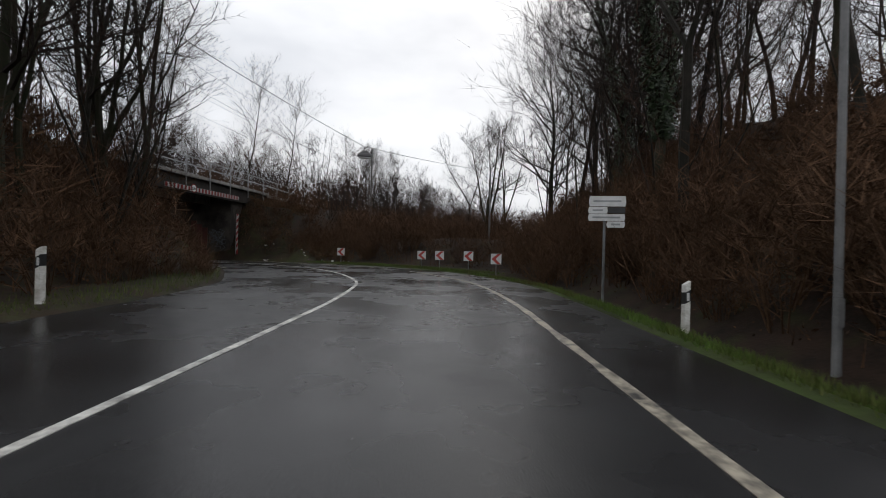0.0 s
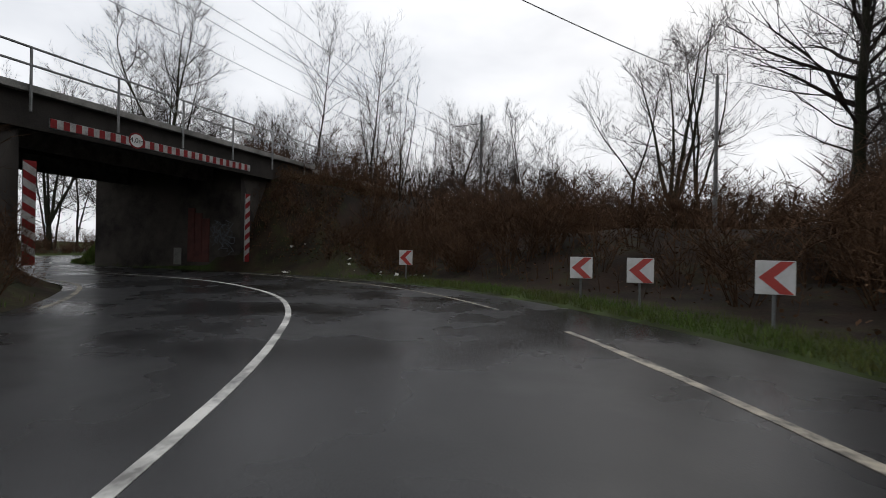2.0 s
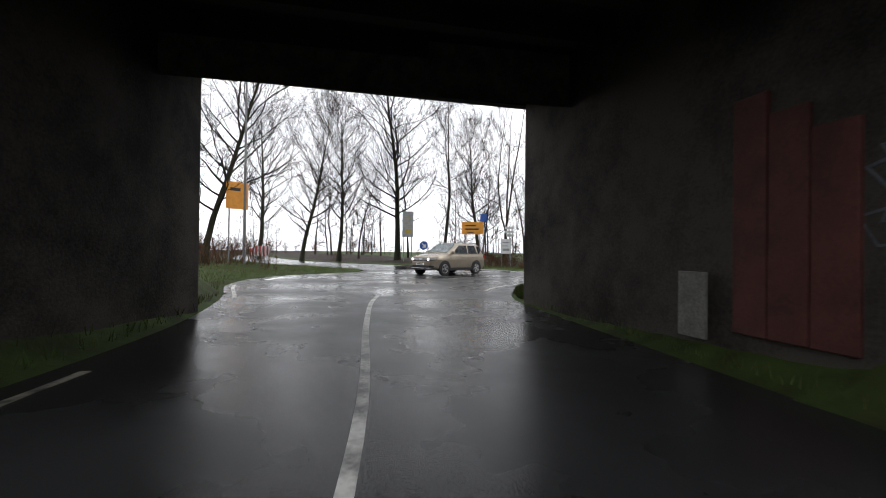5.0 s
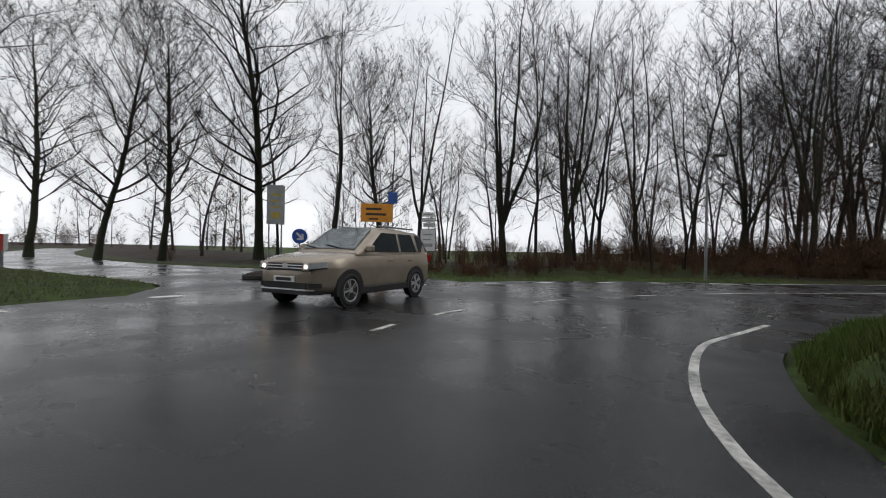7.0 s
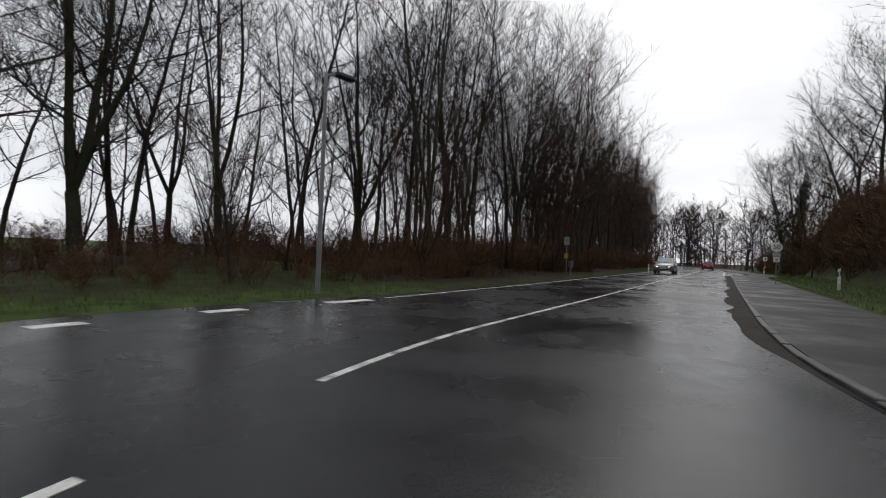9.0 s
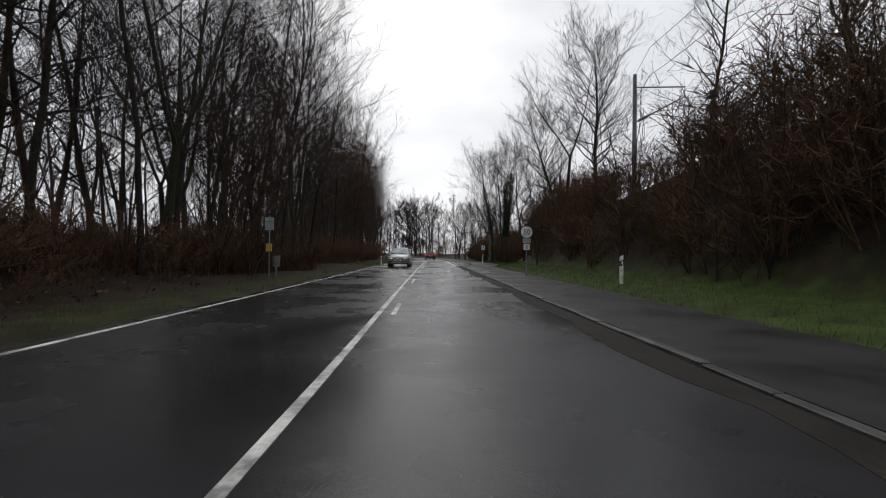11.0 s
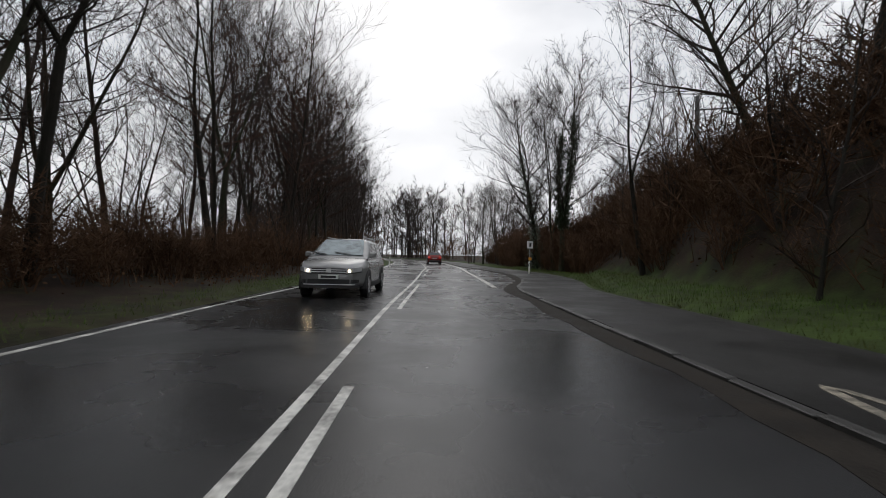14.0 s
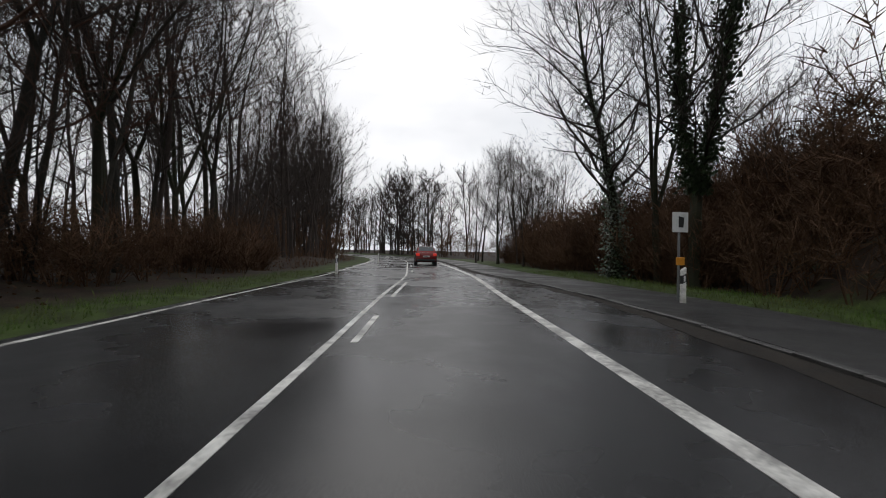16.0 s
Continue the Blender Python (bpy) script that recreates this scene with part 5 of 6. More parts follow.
def between(pts, f):
    s = f * (len(pts) - 1)
    i = min(int(s), len(pts) - 2)
    return pts[i].lerp(pts[i + 1], s - i), (pts[i + 1] - pts[i]).normalized()


def bare_tree(seed, h, r, first, spread, forks=1, limbs=18, subs=7, twigs=5, tips=2, bark=None, twig=None, ivy=False, steep=0.0, fine=0.012, coarse=False):
    """Trunk and crown meshes of one bare tree, at the origin."""
    rng = random.Random(seed)
    tv, tf, cv, cf = [], [], [], []
    stems = []
    lean = Vector((rng.uniform(-0.11, 0.11), rng.uniform(-0.11, 0.11), 1))
    if forks == 1:
        main = limb(rng, Vector((0, 0, -0.4)), lean, h * 0.95, 0.10, 10)
        tube(tv, tf, main, [r * 1.4] + [max(0.02, r * (1 - i / 10.6) ** 0.85) for i in range(1, 11)], 8)
        stems.append((main, r, first, h))
    else:
        low = limb(rng, Vector((0, 0, -0.4)), lean, h * first, 0.05, 4)
        tube(tv, tf, low, [r * 1.4, r * 1.08, r, r * 0.95, r * 0.9], 8)
        for k in range(forks):
            a = 2 * math.pi * (k + rng.random() * 0.5) / forks
            o = rng.uniform(0.22, 0.5)
            st = limb(rng, low[-1], Vector((math.cos(a) * o, math.sin(a) * o, 1.0)), h * (1 - first) * rng.uniform(0.82, 1.02), 0.11, 8)
            rr = r * rng.uniform(0.48, 0.66)
            tube(tv, tf, st, [rr * (1 - i / 8.6) + 0.01 for i in range(9)], 6)
            stems.append((st, rr, 0.06, h * (1 - first)))
    for stem, sr, f0, sh in stems:
        count = max(6, limbs // len(stems))
        for k in range(count):
            f = f0 + (0.985 - f0) * ((k + rng.random() * 0.8) / count)
            p, d = between(stem, f)
            a = k * 2.399 + rng.random() * 1.1
            flat = (1.10 - 0.50 * f) * (1 - steep)
            w = Vector((math.cos(a) * flat, math.sin(a) * flat, 0.28 + 0.58 * f + 0.5 * steep))
            rise = (f - f0) / (1 - f0)
            L = spread * h * (0.46 + 0.58 * math.sin(math.pi * min(1.0, rise * 0.76 + 0.20))) * rng.uniform(0.65, 1.15) * (0.8 if len(stems) > 1 else 1)
            lr = max(0.018, sr * (1.05 - f) * rng.uniform(0.36, 0.60))
            lp = limb(rng, p, w, L, 0.32, 5)
            tube(cv, cf, lp, [lr * (1 - i / 5.5) + 0.004 for i in range(6)], 3 if coarse else 4)
            for j in range(subs):
                g = 0.12 + 0.88 * (j + rng.random()) / subs
                q, e = between(lp, min(0.98, g))
                o = Vector((rng.uniform(-1, 1), rng.uniform(-1, 1), rng.uniform(-0.5, 0.8)))
                bl = max(1.1, L * rng.uniform(0.36, 0.66) * (1.15 - g * 0.5))
                bp = limb(rng, q, e * 0.75 + o * 0.75, bl, 0.17, 2)
                br = max(fine * 1.25, lr * (1 - g * 0.7) * 0.45)
                tube(cv, cf, bp[::2] if coarse else bp, [br, 0.005] if coarse else [br, br * 0.7, 0.005], 3)
                for t in range(twigs):
                    q2, e2 = between(bp, min(0.98, 0.1 + 0.9 * (t + rng.random()) / twigs))
                    o2 = Vector((rng.uniform(-1, 1), rng.uniform(-1, 1), rng.uniform(-0.4, 0.9)))
                    tl = max(0.7, bl * rng.uniform(0.42, 0.78))
                    q3 = q2 + (e2 * 0.7 + o2 * 0.75).normalized() * tl
                    needle(cv, cf, q2, q3, fine, rng)
                    e3 = (q3 - q2).normalized()
                    for u in range(tips):
                        q4 = q2.lerp(q3, rng.uniform(0.12, 0.92))
                        o3 = Vector((rng.uniform(-1, 1), rng.uniform(-1, 1), rng.uniform(-0.3, 0.9)))
                        needle(cv, cf, q4, q4 + (e3 * 0.7 + o3 * 0.75).normalized() * tl * rng.uniform(0.4, 0.85), fine * 0.8, rng)
    leaves = ([], [])
    if ivy:
        for stem, sr, f0, sh in stems:
            for k in range(2600):
                f = rng.random() ** 1.2 * 0.72
                p, d = between(stem, f)
                a = rng.random() * 6.283
                rad = sr * (1.1 - f) + abs(rng.gauss(0.14, 0.24))
                c = p + Vector((math.cos(a) * rad, math.sin(a) * rad, rng.uniform(-0.25, 0.25)))
                u = Vector((rng.uniform(-1, 1), rng.uniform(-1, 1), rng.uniform(-1, 1))).normalized() * 0.10
                v = u.orthogonal().normalized() * 0.08
                b = len(leaves[0])
                leaves[0].extend([tuple(c - u), tuple(c + v), tuple(c + u), tuple(c - v)])
                leaves[1].append((b, b + 1, b + 2, b + 3))

    def data(nm, v, f, mat):
        me = bpy.data.meshes.new(nm)
        me.from_pydata(v, [], f)
        me.materials.append(mat)
        me.update()
        return me

    out = [("trunk", data("trunk", tv, tf, bark or BARK)), ("crown", data("crown", cv, cf, twig or TWIG))]
    if ivy:
        out.append(("ivy", data("ivy", leaves[0], leaves[1], IVY)))
    return out


TALL = [bare_tree(100 + k, 22, (0.155, 0.19, 0.15, 0.20, 0.18)[k], (0.25, 0.30, 0.28, 0.20, 0.36)[k], 0.31, forks=(1, 2, 1, 3, 2)[k], limbs=28, subs=6, twigs=5, tips=3, bark=(BARK, GREENBARK)[k % 2], twig=(TWIG, TWIG, REDTWIG)[k % 3], fine=0.0105) for k in range(5)]
OAK = [bare_tree(200 + k, 20, 0.29, (0.22, 0.18, 0.26, 0.16)[k], (0.40, 0.36, 0.38, 0.34)[k], forks=(1, 3, 1, 4)[k], limbs=34, subs=7, twigs=6, tips=4, bark=GREENBARK, fine=0.0125) for k in range(4)]
SLIM = [bare_tree(300 + k, 11, 0.07, 0.10, 0.27, forks=(1, 3, 4, 5)[k], limbs=15, subs=4, twigs=6, tips=2, bark=BARK, twig=REDTWIG if k % 2 else TWIG, steep=0.30, fine=0.009, coarse=True) for k in range(4)]
IVIED = [bare_tree(400 + k, 19, 0.27, 0.24, 0.38, forks=(1, 2)[k], limbs=32, subs=8, twigs=7, tips=3, bark=GREENBARK, ivy=True, fine=0.013) for k in range(2)]
LITE = [bare_tree(500 + k, 21, 0.18, 0.24, 0.29, limbs=18, subs=5, twigs=5, tips=2, bark=BARK, twig=REDTWIG if k % 3 == 1 else TWIG, fine=0.016, coarse=True) for k in range(5)]
LITE_SPOTS = []
LABELS = {"tall": "tall bare deciduous tree with a dark wet trunk", "oak": "broad bare tree forking low with mossy limbs",
          "slim": "young slender bare tree with whip-like twigs", "ivy": "bare tree with an ivy-clad trunk", "lite": "tall bare woodland tree standing among others"}
tree_rng = random.Random(77)


def plant(kind, x, y, size=1.0, turn=None, group="woodland trees", z=None):
    sets = {"tall": TALL, "oak": OAK, "slim": SLIM, "ivy": IVIED, "lite": LITE}[kind]
    if kind == "lite":
        LITE_SPOTS.append((x, y, height(x, y) - 0.05, size, tree_rng.uniform(0, 6.283)))
        return None
    parts = sets[tree_rng.randrange(len(sets))]
    ob = thing("tree", pose(x, y, (height(x, y) if z is None else z) - 0.05, 0, 0, tree_rng.uniform(0, 360) if turn is None else turn), LABELS[kind], "tree", group)
    wide = size * tree_rng.uniform(0.9, 1.1)
    ob.scale = (wide, wide, size)
    for nm, me in parts:
        o = new(nm, me)
        o.parent = ob
    return ob


# single trees that stand out
for kind, x, y, s in (("oak", -65.5, 29.5, 0.9), ("oak", -60.5, 35.4, 1.0), ("tall", -58.8, 39.8, 0.85), ("oak", -60.5, 44.3, 0.85), ("tall", -58.8, 46.4, 0.85), ("oak", -51.2, 49.1, 0.86), ("tall", -50.6, 51.2, 0.8), ("oak", -50.0, 53.6, 0.86), ("tall", -49.9, 55.4, 0.72), ("tall", -49.0, 59.2, 0.85), ("tall", -47.2, 62.4, 0.86), ("oak", -45.2, 65.2, 0.84),
                      ("lite", -62.5, 50.5, 0.7), ("lite", -58.5, 53.5, 0.65), ("lite", -66.0, 46.5, 0.7), ("lite", -56.0, 55.0, 0.6), ("slim", -54.5, 50.8, 0.8), ("slim", -57.0, 48.0, 0.8), ("slim", -52.8, 55.6, 0.8), ("slim", -59.5, 42.0, 0.8), ("lite", -72, 32, 0.7), ("lite", -75, 44, 0.65), ("lite", -70, 55, 0.7), ("lite", -78, 60, 0.75), ("lite", -67, 60, 0.75), ("lite", -84, 36, 0.7), ("lite", -57, 61, 0.75), ("lite", -60, 66, 0.8), ("lite", -54, 67, 0.75), ("tall", -66.5, 37.5, 0.8), ("tall", -53.8, 58.0, 0.8), ("tall", -56.0, 63.0, 0.85), ("tall", -43.2, 68.0, 0.85), ("tall", -41.6, 71.5, 0.85),
                      ("tall", -12.6, 13.6, 0.62), ("oak", -13.6, 18.2, 0.60), ("tall", -9.6, 6.5, 0.66), ("oak", -14.6, 18.6, 0.7), ("tall", -15.2, 13.0, 0.75), ("lite", -16.5, 21.5, 0.6), ("lite", -14.0, 5.0, 0.75), ("lite", -24.5, 16.0, 0.6), ("lite", -25.5, 8.0, 0.65),
                      ("lite", 0.5, 129.0, 0.5), ("lite", 2.5, 133.5, 0.55), ("lite", 5.5, 131.5, 0.5), ("lite", 6.0, 139.5, 0.58), ("lite", 9.5, 137.0, 0.55), ("lite", 10.0, 145.0, 0.6), ("lite", 13.0, 142.5, 0.6), ("lite", 4.0, 146.0, 0.55), ("lite", 1.5, 141.0, 0.5), ("lite", 16.0, 150.0, 0.6),
                      ("oak", -68.22, 25.32, 0.9), ("oak", -76.45, 19.43, 1.0), ("oak", -47.48, 20.49, 0.9), ("oak", -43.24, 16.08, 1.0), ("tall", -38.48, 18.52, 0.95),
                      ("oak", 5.01, 45.06, 0.68), ("tall", 7.40, 49.34, 0.7), ("tall", 3.15, 50.37, 0.6), ("oak", -12.15, 12.33, 0.8), ("tall", -11.32, 9.09, 0.8), ("tall", -12.96, 16.06, 0.75), ("oak", -15.48, 8.50, 0.75), ("tall", -12.99, 19.35, 0.7), ("slim", -10.79, 14.82, 0.9),
                      ("oak", -12.79, 3.22, 0.75), ("ivy", 9.36, 18.97, 0.9), ("ivy", 10.11, 24.17, 0.92), ("oak", 12.65, 26.71, 0.85), ("tall", 8.37, 14.82, 0.85), ("tall", 9.19, 29.02, 0.9), ("slim", 7.86, 25.03, 0.9), ("oak", 9.05, 36.17, 0.8), ("tall", 11.44, 11.55, 0.9), ("tall", 11.35, 32.14, 0.95), ("ivy", 13.89, 35.32, 0.9), ("tall", 12.54, 21.87, 0.95), ("tall", 14.71, 29.78, 0.95), ("oak", 14.51, 40.01, 0.85), ("tall", 11.62, 41.48, 0.85), ("tall", 15.96, 18.15, 0.95), ("slim", 7.52, 30.97, 0.85), ("slim", 8.58, 17.30, 0.9), ("ivy", -3.13, 114.09, 0.86), ("ivy", -3.13, 109.64, 0.92), ("tall", -2.48, 111.94, 0.8), ("oak", 1.31, 135.27, 0.5), ("oak", 4.79, 138.18, 0.58), ("oak", 8.26, 141.59, 0.56), ("oak", 11.74, 146.02, 0.58), ("tall", 3.30, 143.21, 0.5), ("tall", 7.27, 147.12, 0.55), ("oak", 14.23, 149.97, 0.5),
                      ("oak", -25.07, 38.59, 0.6), ("oak", -28.7, 41.6, 0.72), ("tall", -22.20, 49.69, 0.7), ("tall", -19.38, 54.45, 0.68), ("oak", -12.65, 63.68, 0.55), ("tall", -14.10, 69.42, 0.6), ("oak", -11.84, 79.64, 0.62), ("tall", -10.52, 85.22, 0.66), ("oak", -8.14, 89.46, 0.6), ("tall", -8.98, 94.44, 0.6)):
    plant(kind, x, y, s, group="roadside trees")

# woods left of the straight
k_rng = random.Random(3)
MN = normals(MAIN)
for i in range(len(MAIN)):
    y = MAIN[i, 1]
    if MAIN[i, 0] > 20 or y < 61 or y > 190:
        continue
    for band, prob, kinds in (((4.6, 7.0), 0.30, ("tall",)), ((7.0, 12), 0.30, ("tall", "lite", "lite")), ((12, 20), 0.25, ("lite",)), ((20, 34), 0.12, ("lite",))):
        far = y > 125
        if k_rng.random() < prob * (0.85 if far else 1.0 if y < (100 if band[0] > 10 else 125) else 0.5):
            d = k_rng.uniform(*band)
            x0, y0 = MAIN[i, 0] - MN[i, 0] * (MAIN[i, 2] + d), y - MN[i, 1] * (MAIN[i, 2] + d)
            plant("lite" if far else k_rng.choice(kinds), x0, y0, k_rng.uniform(0.68, 0.92))

# saplings between the trunks
for k in range(60):
    i = int(np.abs(MAIN[:, 1] - k_rng.uniform(50, 108)).argmin())
    d = k_rng.uniform(3.2, 15)
    plant("slim", MAIN[i, 0] - MN[i, 0] * (MAIN[i, 2] + d), MAIN[i, 1] - MN[i, 1] * (MAIN[i, 2] + d), k_rng.uniform(0.5, 0.9), group="woodland saplings")

# woods on the hill east of the first bend, and trees on the banks of the railway
for i in range(0, len(HILLFOOT), 1):
    x, y = HILLFOOT[i, :2]
    if y < 0 or y > 120:
        continue
    n = normals(HILLFOOT)[i]
    for lo, hi, prob, kinds in ((3.0, 6.5, 0.34, ("slim", "slim", "tall")), (5.5, 10, 0.42, ("tall", "slim", "lite", "lite")), (10, 18, 0.30, ("lite", "lite", "tall")), (18, 30, 0.06, ("lite",))):
        if k_rng.random() < prob * (0.12 if y < 20 else 0.75 if y < 34 else 1.1 if y < 60 else 0.6):
            d = k_rng.uniform(lo, hi)
            plant(k_rng.choice(kinds) if y < 60 else "lite", x + n[0] * d, y + n[1] * d, k_rng.uniform(0.62, 0.92), group="hillside trees")
RN = normals(RAILWAY)
for i in range(len(RAILWAY)):
    x, y = RAILWAY[i, :2]
    if y < -6 or y > 128 or 22 < y < 38:
        continue
    for side in (-1, 1):
        prob = 0.42 if y > 34 else (0.30 if side > 0 else 0.2)
        if side < 0 and 38 < y < 100:
            prob = 0.5
        if k_rng.random() < prob:
            d = k_rng.uniform(5.2, 8.2)
            xx, yy = x + RN[i, 0] * d * side, y + RN[i, 1] * d * side
            if terrain([xx], [yy])[2][0] > 2.4:
                plant("slim", xx, yy, k_rng.uniform(0.45, 0.85), group="bank saplings")
    if 50 < y < 118 and k_rng.random() < 0.7:
        d = k_rng.uniform(6.5, 15)
        plant("lite", x + RN[i, 0] * d, y + RN[i, 1] * d, k_rng.uniform(0.30, 0.46), group="bank trees")
    if y < 20 and k_rng.random() < 0.3:
        d = -k_rng.uniform(6, 16)
        plant("lite", x + RN[i, 0] * d, y, k_rng.uniform(0.7, 0.95), group="bank trees")


# ---- far woods: one joined mass of bare trees round the fields and at the road's end ----
def joined(name, spots, sets, mat, label, category):
    V, L, C, base = [], [], [], 0
    cache = {}
    for x, y, z, s, a in spots:
        for nm, me in sets[int(abs(x * 7 + y)) % len(sets)]:
            if me.name not in cache:
                co, lo, tot = np.empty(len(me.vertices) * 3, np.float32), np.empty(len(me.loops), np.int32), np.empty(len(me.polygons), np.int32)
                me.vertices.foreach_get("co", co)
                me.loops.foreach_get("vertex_index", lo)
                me.polygons.foreach_get("loop_total", tot)
                cache[me.name] = co.reshape(-1, 3), lo, tot
            co, lo, tot = cache[me.name]
            c, q = math.cos(a) * s, math.sin(a) * s
            V.append(np.stack([co[:, 0] * c - co[:, 1] * q + x, co[:, 0] * q + co[:, 1] * c + y, co[:, 2] * s + z], 1))
            L.append(lo + base)
            C.append(tot)
            base += len(co)
    v, l, n = np.concatenate(V).astype(np.float32), np.concatenate(L).astype(np.int32), np.concatenate(C)
    me = bpy.data.meshes.new(name)
    me.vertices.add(len(v))
    me.vertices.foreach_set("co", v.ravel())
    me.loops.add(len(l))
    me.loops.foreach_set("vertex_index", l)
    me.polygons.add(len(n))
    me.polygons.foreach_set("loop_start", (np.cumsum(n) - n).astype(np.int32))
    me.update(calc_edges=True)
    me.materials.append(mat)
    return tagged(new(name, me), label, category, kind="stuff")


joined("woodland", LITE_SPOTS, LITE, TWIG, "crowded tall bare woodland trees behind the front rows", "woods")
FAR = [bare_tree(600 + k, 20, 0.22, 0.12, 0.30, limbs=13, subs=4, twigs=4, tips=2, fine=0.052, coarse=True) for k in range(3)]
spots = []
for k in range(36):
    a = radians(k_rng.uniform(150, 215))
    d = k_rng.uniform(170, 240)
    spots.append((-40 + d * math.cos(a), 45 + d * math.sin(a), 0.2, k_rng.uniform(0.8, 1.2), k_rng.random() * 6))
for k in range(12):
    spots.append((k_rng.uniform(-135, -92), k_rng.uniform(14, 66), 0.3, k_rng.uniform(0.6, 0.9), k_rng.random() * 6))
# both sides of the road's far end, and a mass that closes it
for k in range(100):
    i = int(k_rng.uniform(0, 1) * 150)
    m, n = MAIN[-1 - i], MN[-1 - i]
    side = -1 if m[1] < 185 else k_rng.choice((-1, 1))
    d = 6.0 + k_rng.uniform(1.0, 18)
    spots.append((m[0] + n[0] * d * side, m[1] + n[1] * d * side, 0.2, k_rng.uniform(0.75, 1.05), k_rng.random() * 6))
for k in range(13):
    spots.append((k_rng.uniform(6, 22), k_rng.uniform(182, 206), 0.2, k_rng.uniform(0.75, 1.0), k_rng.random() * 6))
for k in range(24):
    spots.append((k_rng.uniform(-70, 10), k_rng.uniform(275, 330), 0.3, k_rng.uniform(0.8, 1.1), k_rng.random() * 6))
joined("far_woods", spots, FAR, TWIG, "distant bare woods beyond the fields and the road's end", "woods")


# ---- scrub, brambles and grass ----
def scatter(x0, x1, y0, y1, count, seed):
    rng = np.random.RandomState(seed)
    x, y = rng.uniform(x0, x1, count), rng.uniform(y0, y1, count)
    z, g, d = terrain(x, y)
    return x, y, z, g, d, rng


def stems_mesh(name, x, y, z, h, rng, mat, label, category, lean=0.35, r=0.009, forks=3):
    """Thin tapering whips, each with a few side shoots, joined."""
    n = len(x)
    V, F = [], []
    base = 0

    def cones(bx, by, bz, tx, ty, tz, r0):
        nonlocal base
        k = len(bx)
        P = np.empty((k, 3, 3))
        turn = rng.uniform(0, 6.283, k)
        for j, sgn in ((0, -1.2), (1, 1.2)):
            P[:, j, 0], P[:, j, 1], P[:, j, 2] = bx + sgn * r0 * np.cos(turn), by + sgn * r0 * np.sin(turn), bz
        P[:, 2, 0], P[:, 2, 1], P[:, 2, 2] = tx, ty, tz
        V.append(P.reshape(-1, 3))
        i = base + 3 * np.arange(k)[:, None]
        F.append(np.hstack([i, i + 1, i + 2]))
        base += 3 * k

    lx, ly = rng.uniform(-lean, lean, n) * h, rng.uniform(-lean, lean, n) * h
    cones(x, y, z - 0.05, x + lx, y + ly, z + h, np.full(n, r))
    for f in range(forks):
        s = rng.uniform(0.25, 0.8, n)
        bx, by, bz = x + lx * s, y + ly * s, z + h * s
        L = h * rng.uniform(0.2, 0.45, n)
        cones(bx, by, bz, bx + rng.uniform(-0.8, 0.8, n) * L, by + rng.uniform(-0.8, 0.8, n) * L, bz + rng.uniform(0.2, 0.9, n) * L, np.full(n, r * 0.65))
    me = bpy.data.meshes.new(name)
    v, f = np.concatenate(V), np.concatenate(F)
    me.vertices.add(len(v))
    me.vertices.foreach_set("co", v.astype(np.float32).ravel())
    me.loops.add(len(f) * 3)
    me.loops.foreach_set("vertex_index", f.astype(np.int32).ravel())
    me.polygons.add(len(f))
    me.polygons.foreach_set("loop_start", (np.arange(len(f)) * 3).astype(np.int32))
    me.update(calc_edges=True)
    me.materials.append(mat)
    return tagged(new(name, me), label, category, kind="stuff")


def leaves_mesh(name, x, y, z, size, rng, mat, label, category, flat=0.5):
    n = len(x)
    a, b = rng.normal(size=(n, 3)), rng.normal(size=(n, 3))
    a[:, 2] *= flat
    a /= np.linalg.norm(a, axis=1)[:, None]
    b -= a * (a * b).sum(1)[:, None]
    b /= np.linalg.norm(b, axis=1)[:, None]
    c = np.stack([x, y, z], 1)
    s = size[:, None]
    P = np.stack([c - a * s, c + b * s * 0.7, c + a * s, c - b * s * 0.7], 1).reshape(-1, 3)
    me = bpy.data.meshes.new(name)
    me.vertices.add(len(P))
    me.vertices.foreach_set("co", P.astype(np.float32).ravel())
    me.loops.add(4 * n)
    me.loops.foreach_set("vertex_index", np.arange(4 * n, dtype=np.int32))
    me.polygons.add(n)
    me.polygons.foreach_set("loop_start", (np.arange(n) * 4).astype(np.int32))
    me.update(calc_edges=True)
    me.materials.append(mat)
    return tagged(new(name, me), label, category, kind="stuff")


def shrub(seed, h):
    """One bare many-stemmed shrub as a mesh."""
    rng = random.Random(seed)
    v, f = [], []
    for k in range(9):
        a = rng.random() * 6.283
        o = rng.uniform(0.1, 0.75)
        st = limb(rng, Vector((0.25 * math.cos(a), 0.25 * math.sin(a), -0.1)), Vector((math.cos(a) * o, math.sin(a) * o, 1)), h * rng.uniform(0.6, 1.05), 0.16, 2)
        tube(v, f, st, [0.024, 0.016, 0.006], 3)
        for j in range(8):
            p, d = between(st, 0.08 + 0.9 * rng.random())
            w = Vector((rng.uniform(-1, 1), rng.uniform(-1, 1), rng.uniform(-0.2, 0.9)))
            q = p + (d * 0.5 + w * 0.8).normalized() * h * rng.uniform(0.2, 0.42)
            needle(v, f, p, q, 0.012, rng)
            for t in range(4):
                s = p.lerp(q, rng.uniform(0.1, 0.95))
                w = Vector((rng.uniform(-1, 1), rng.uniform(-1, 1), rng.uniform(-0.4, 0.8)))
                needle(v, f, s, s + ((q - p).normalized() * 0.5 + w * 0.8).normalized() * h * rng.uniform(0.14, 0.30), 0.0145, rng)
    me = bpy.data.meshes.new("shrub")
    me.from_pydata(v, [], f)
    return [("shrub", me)]


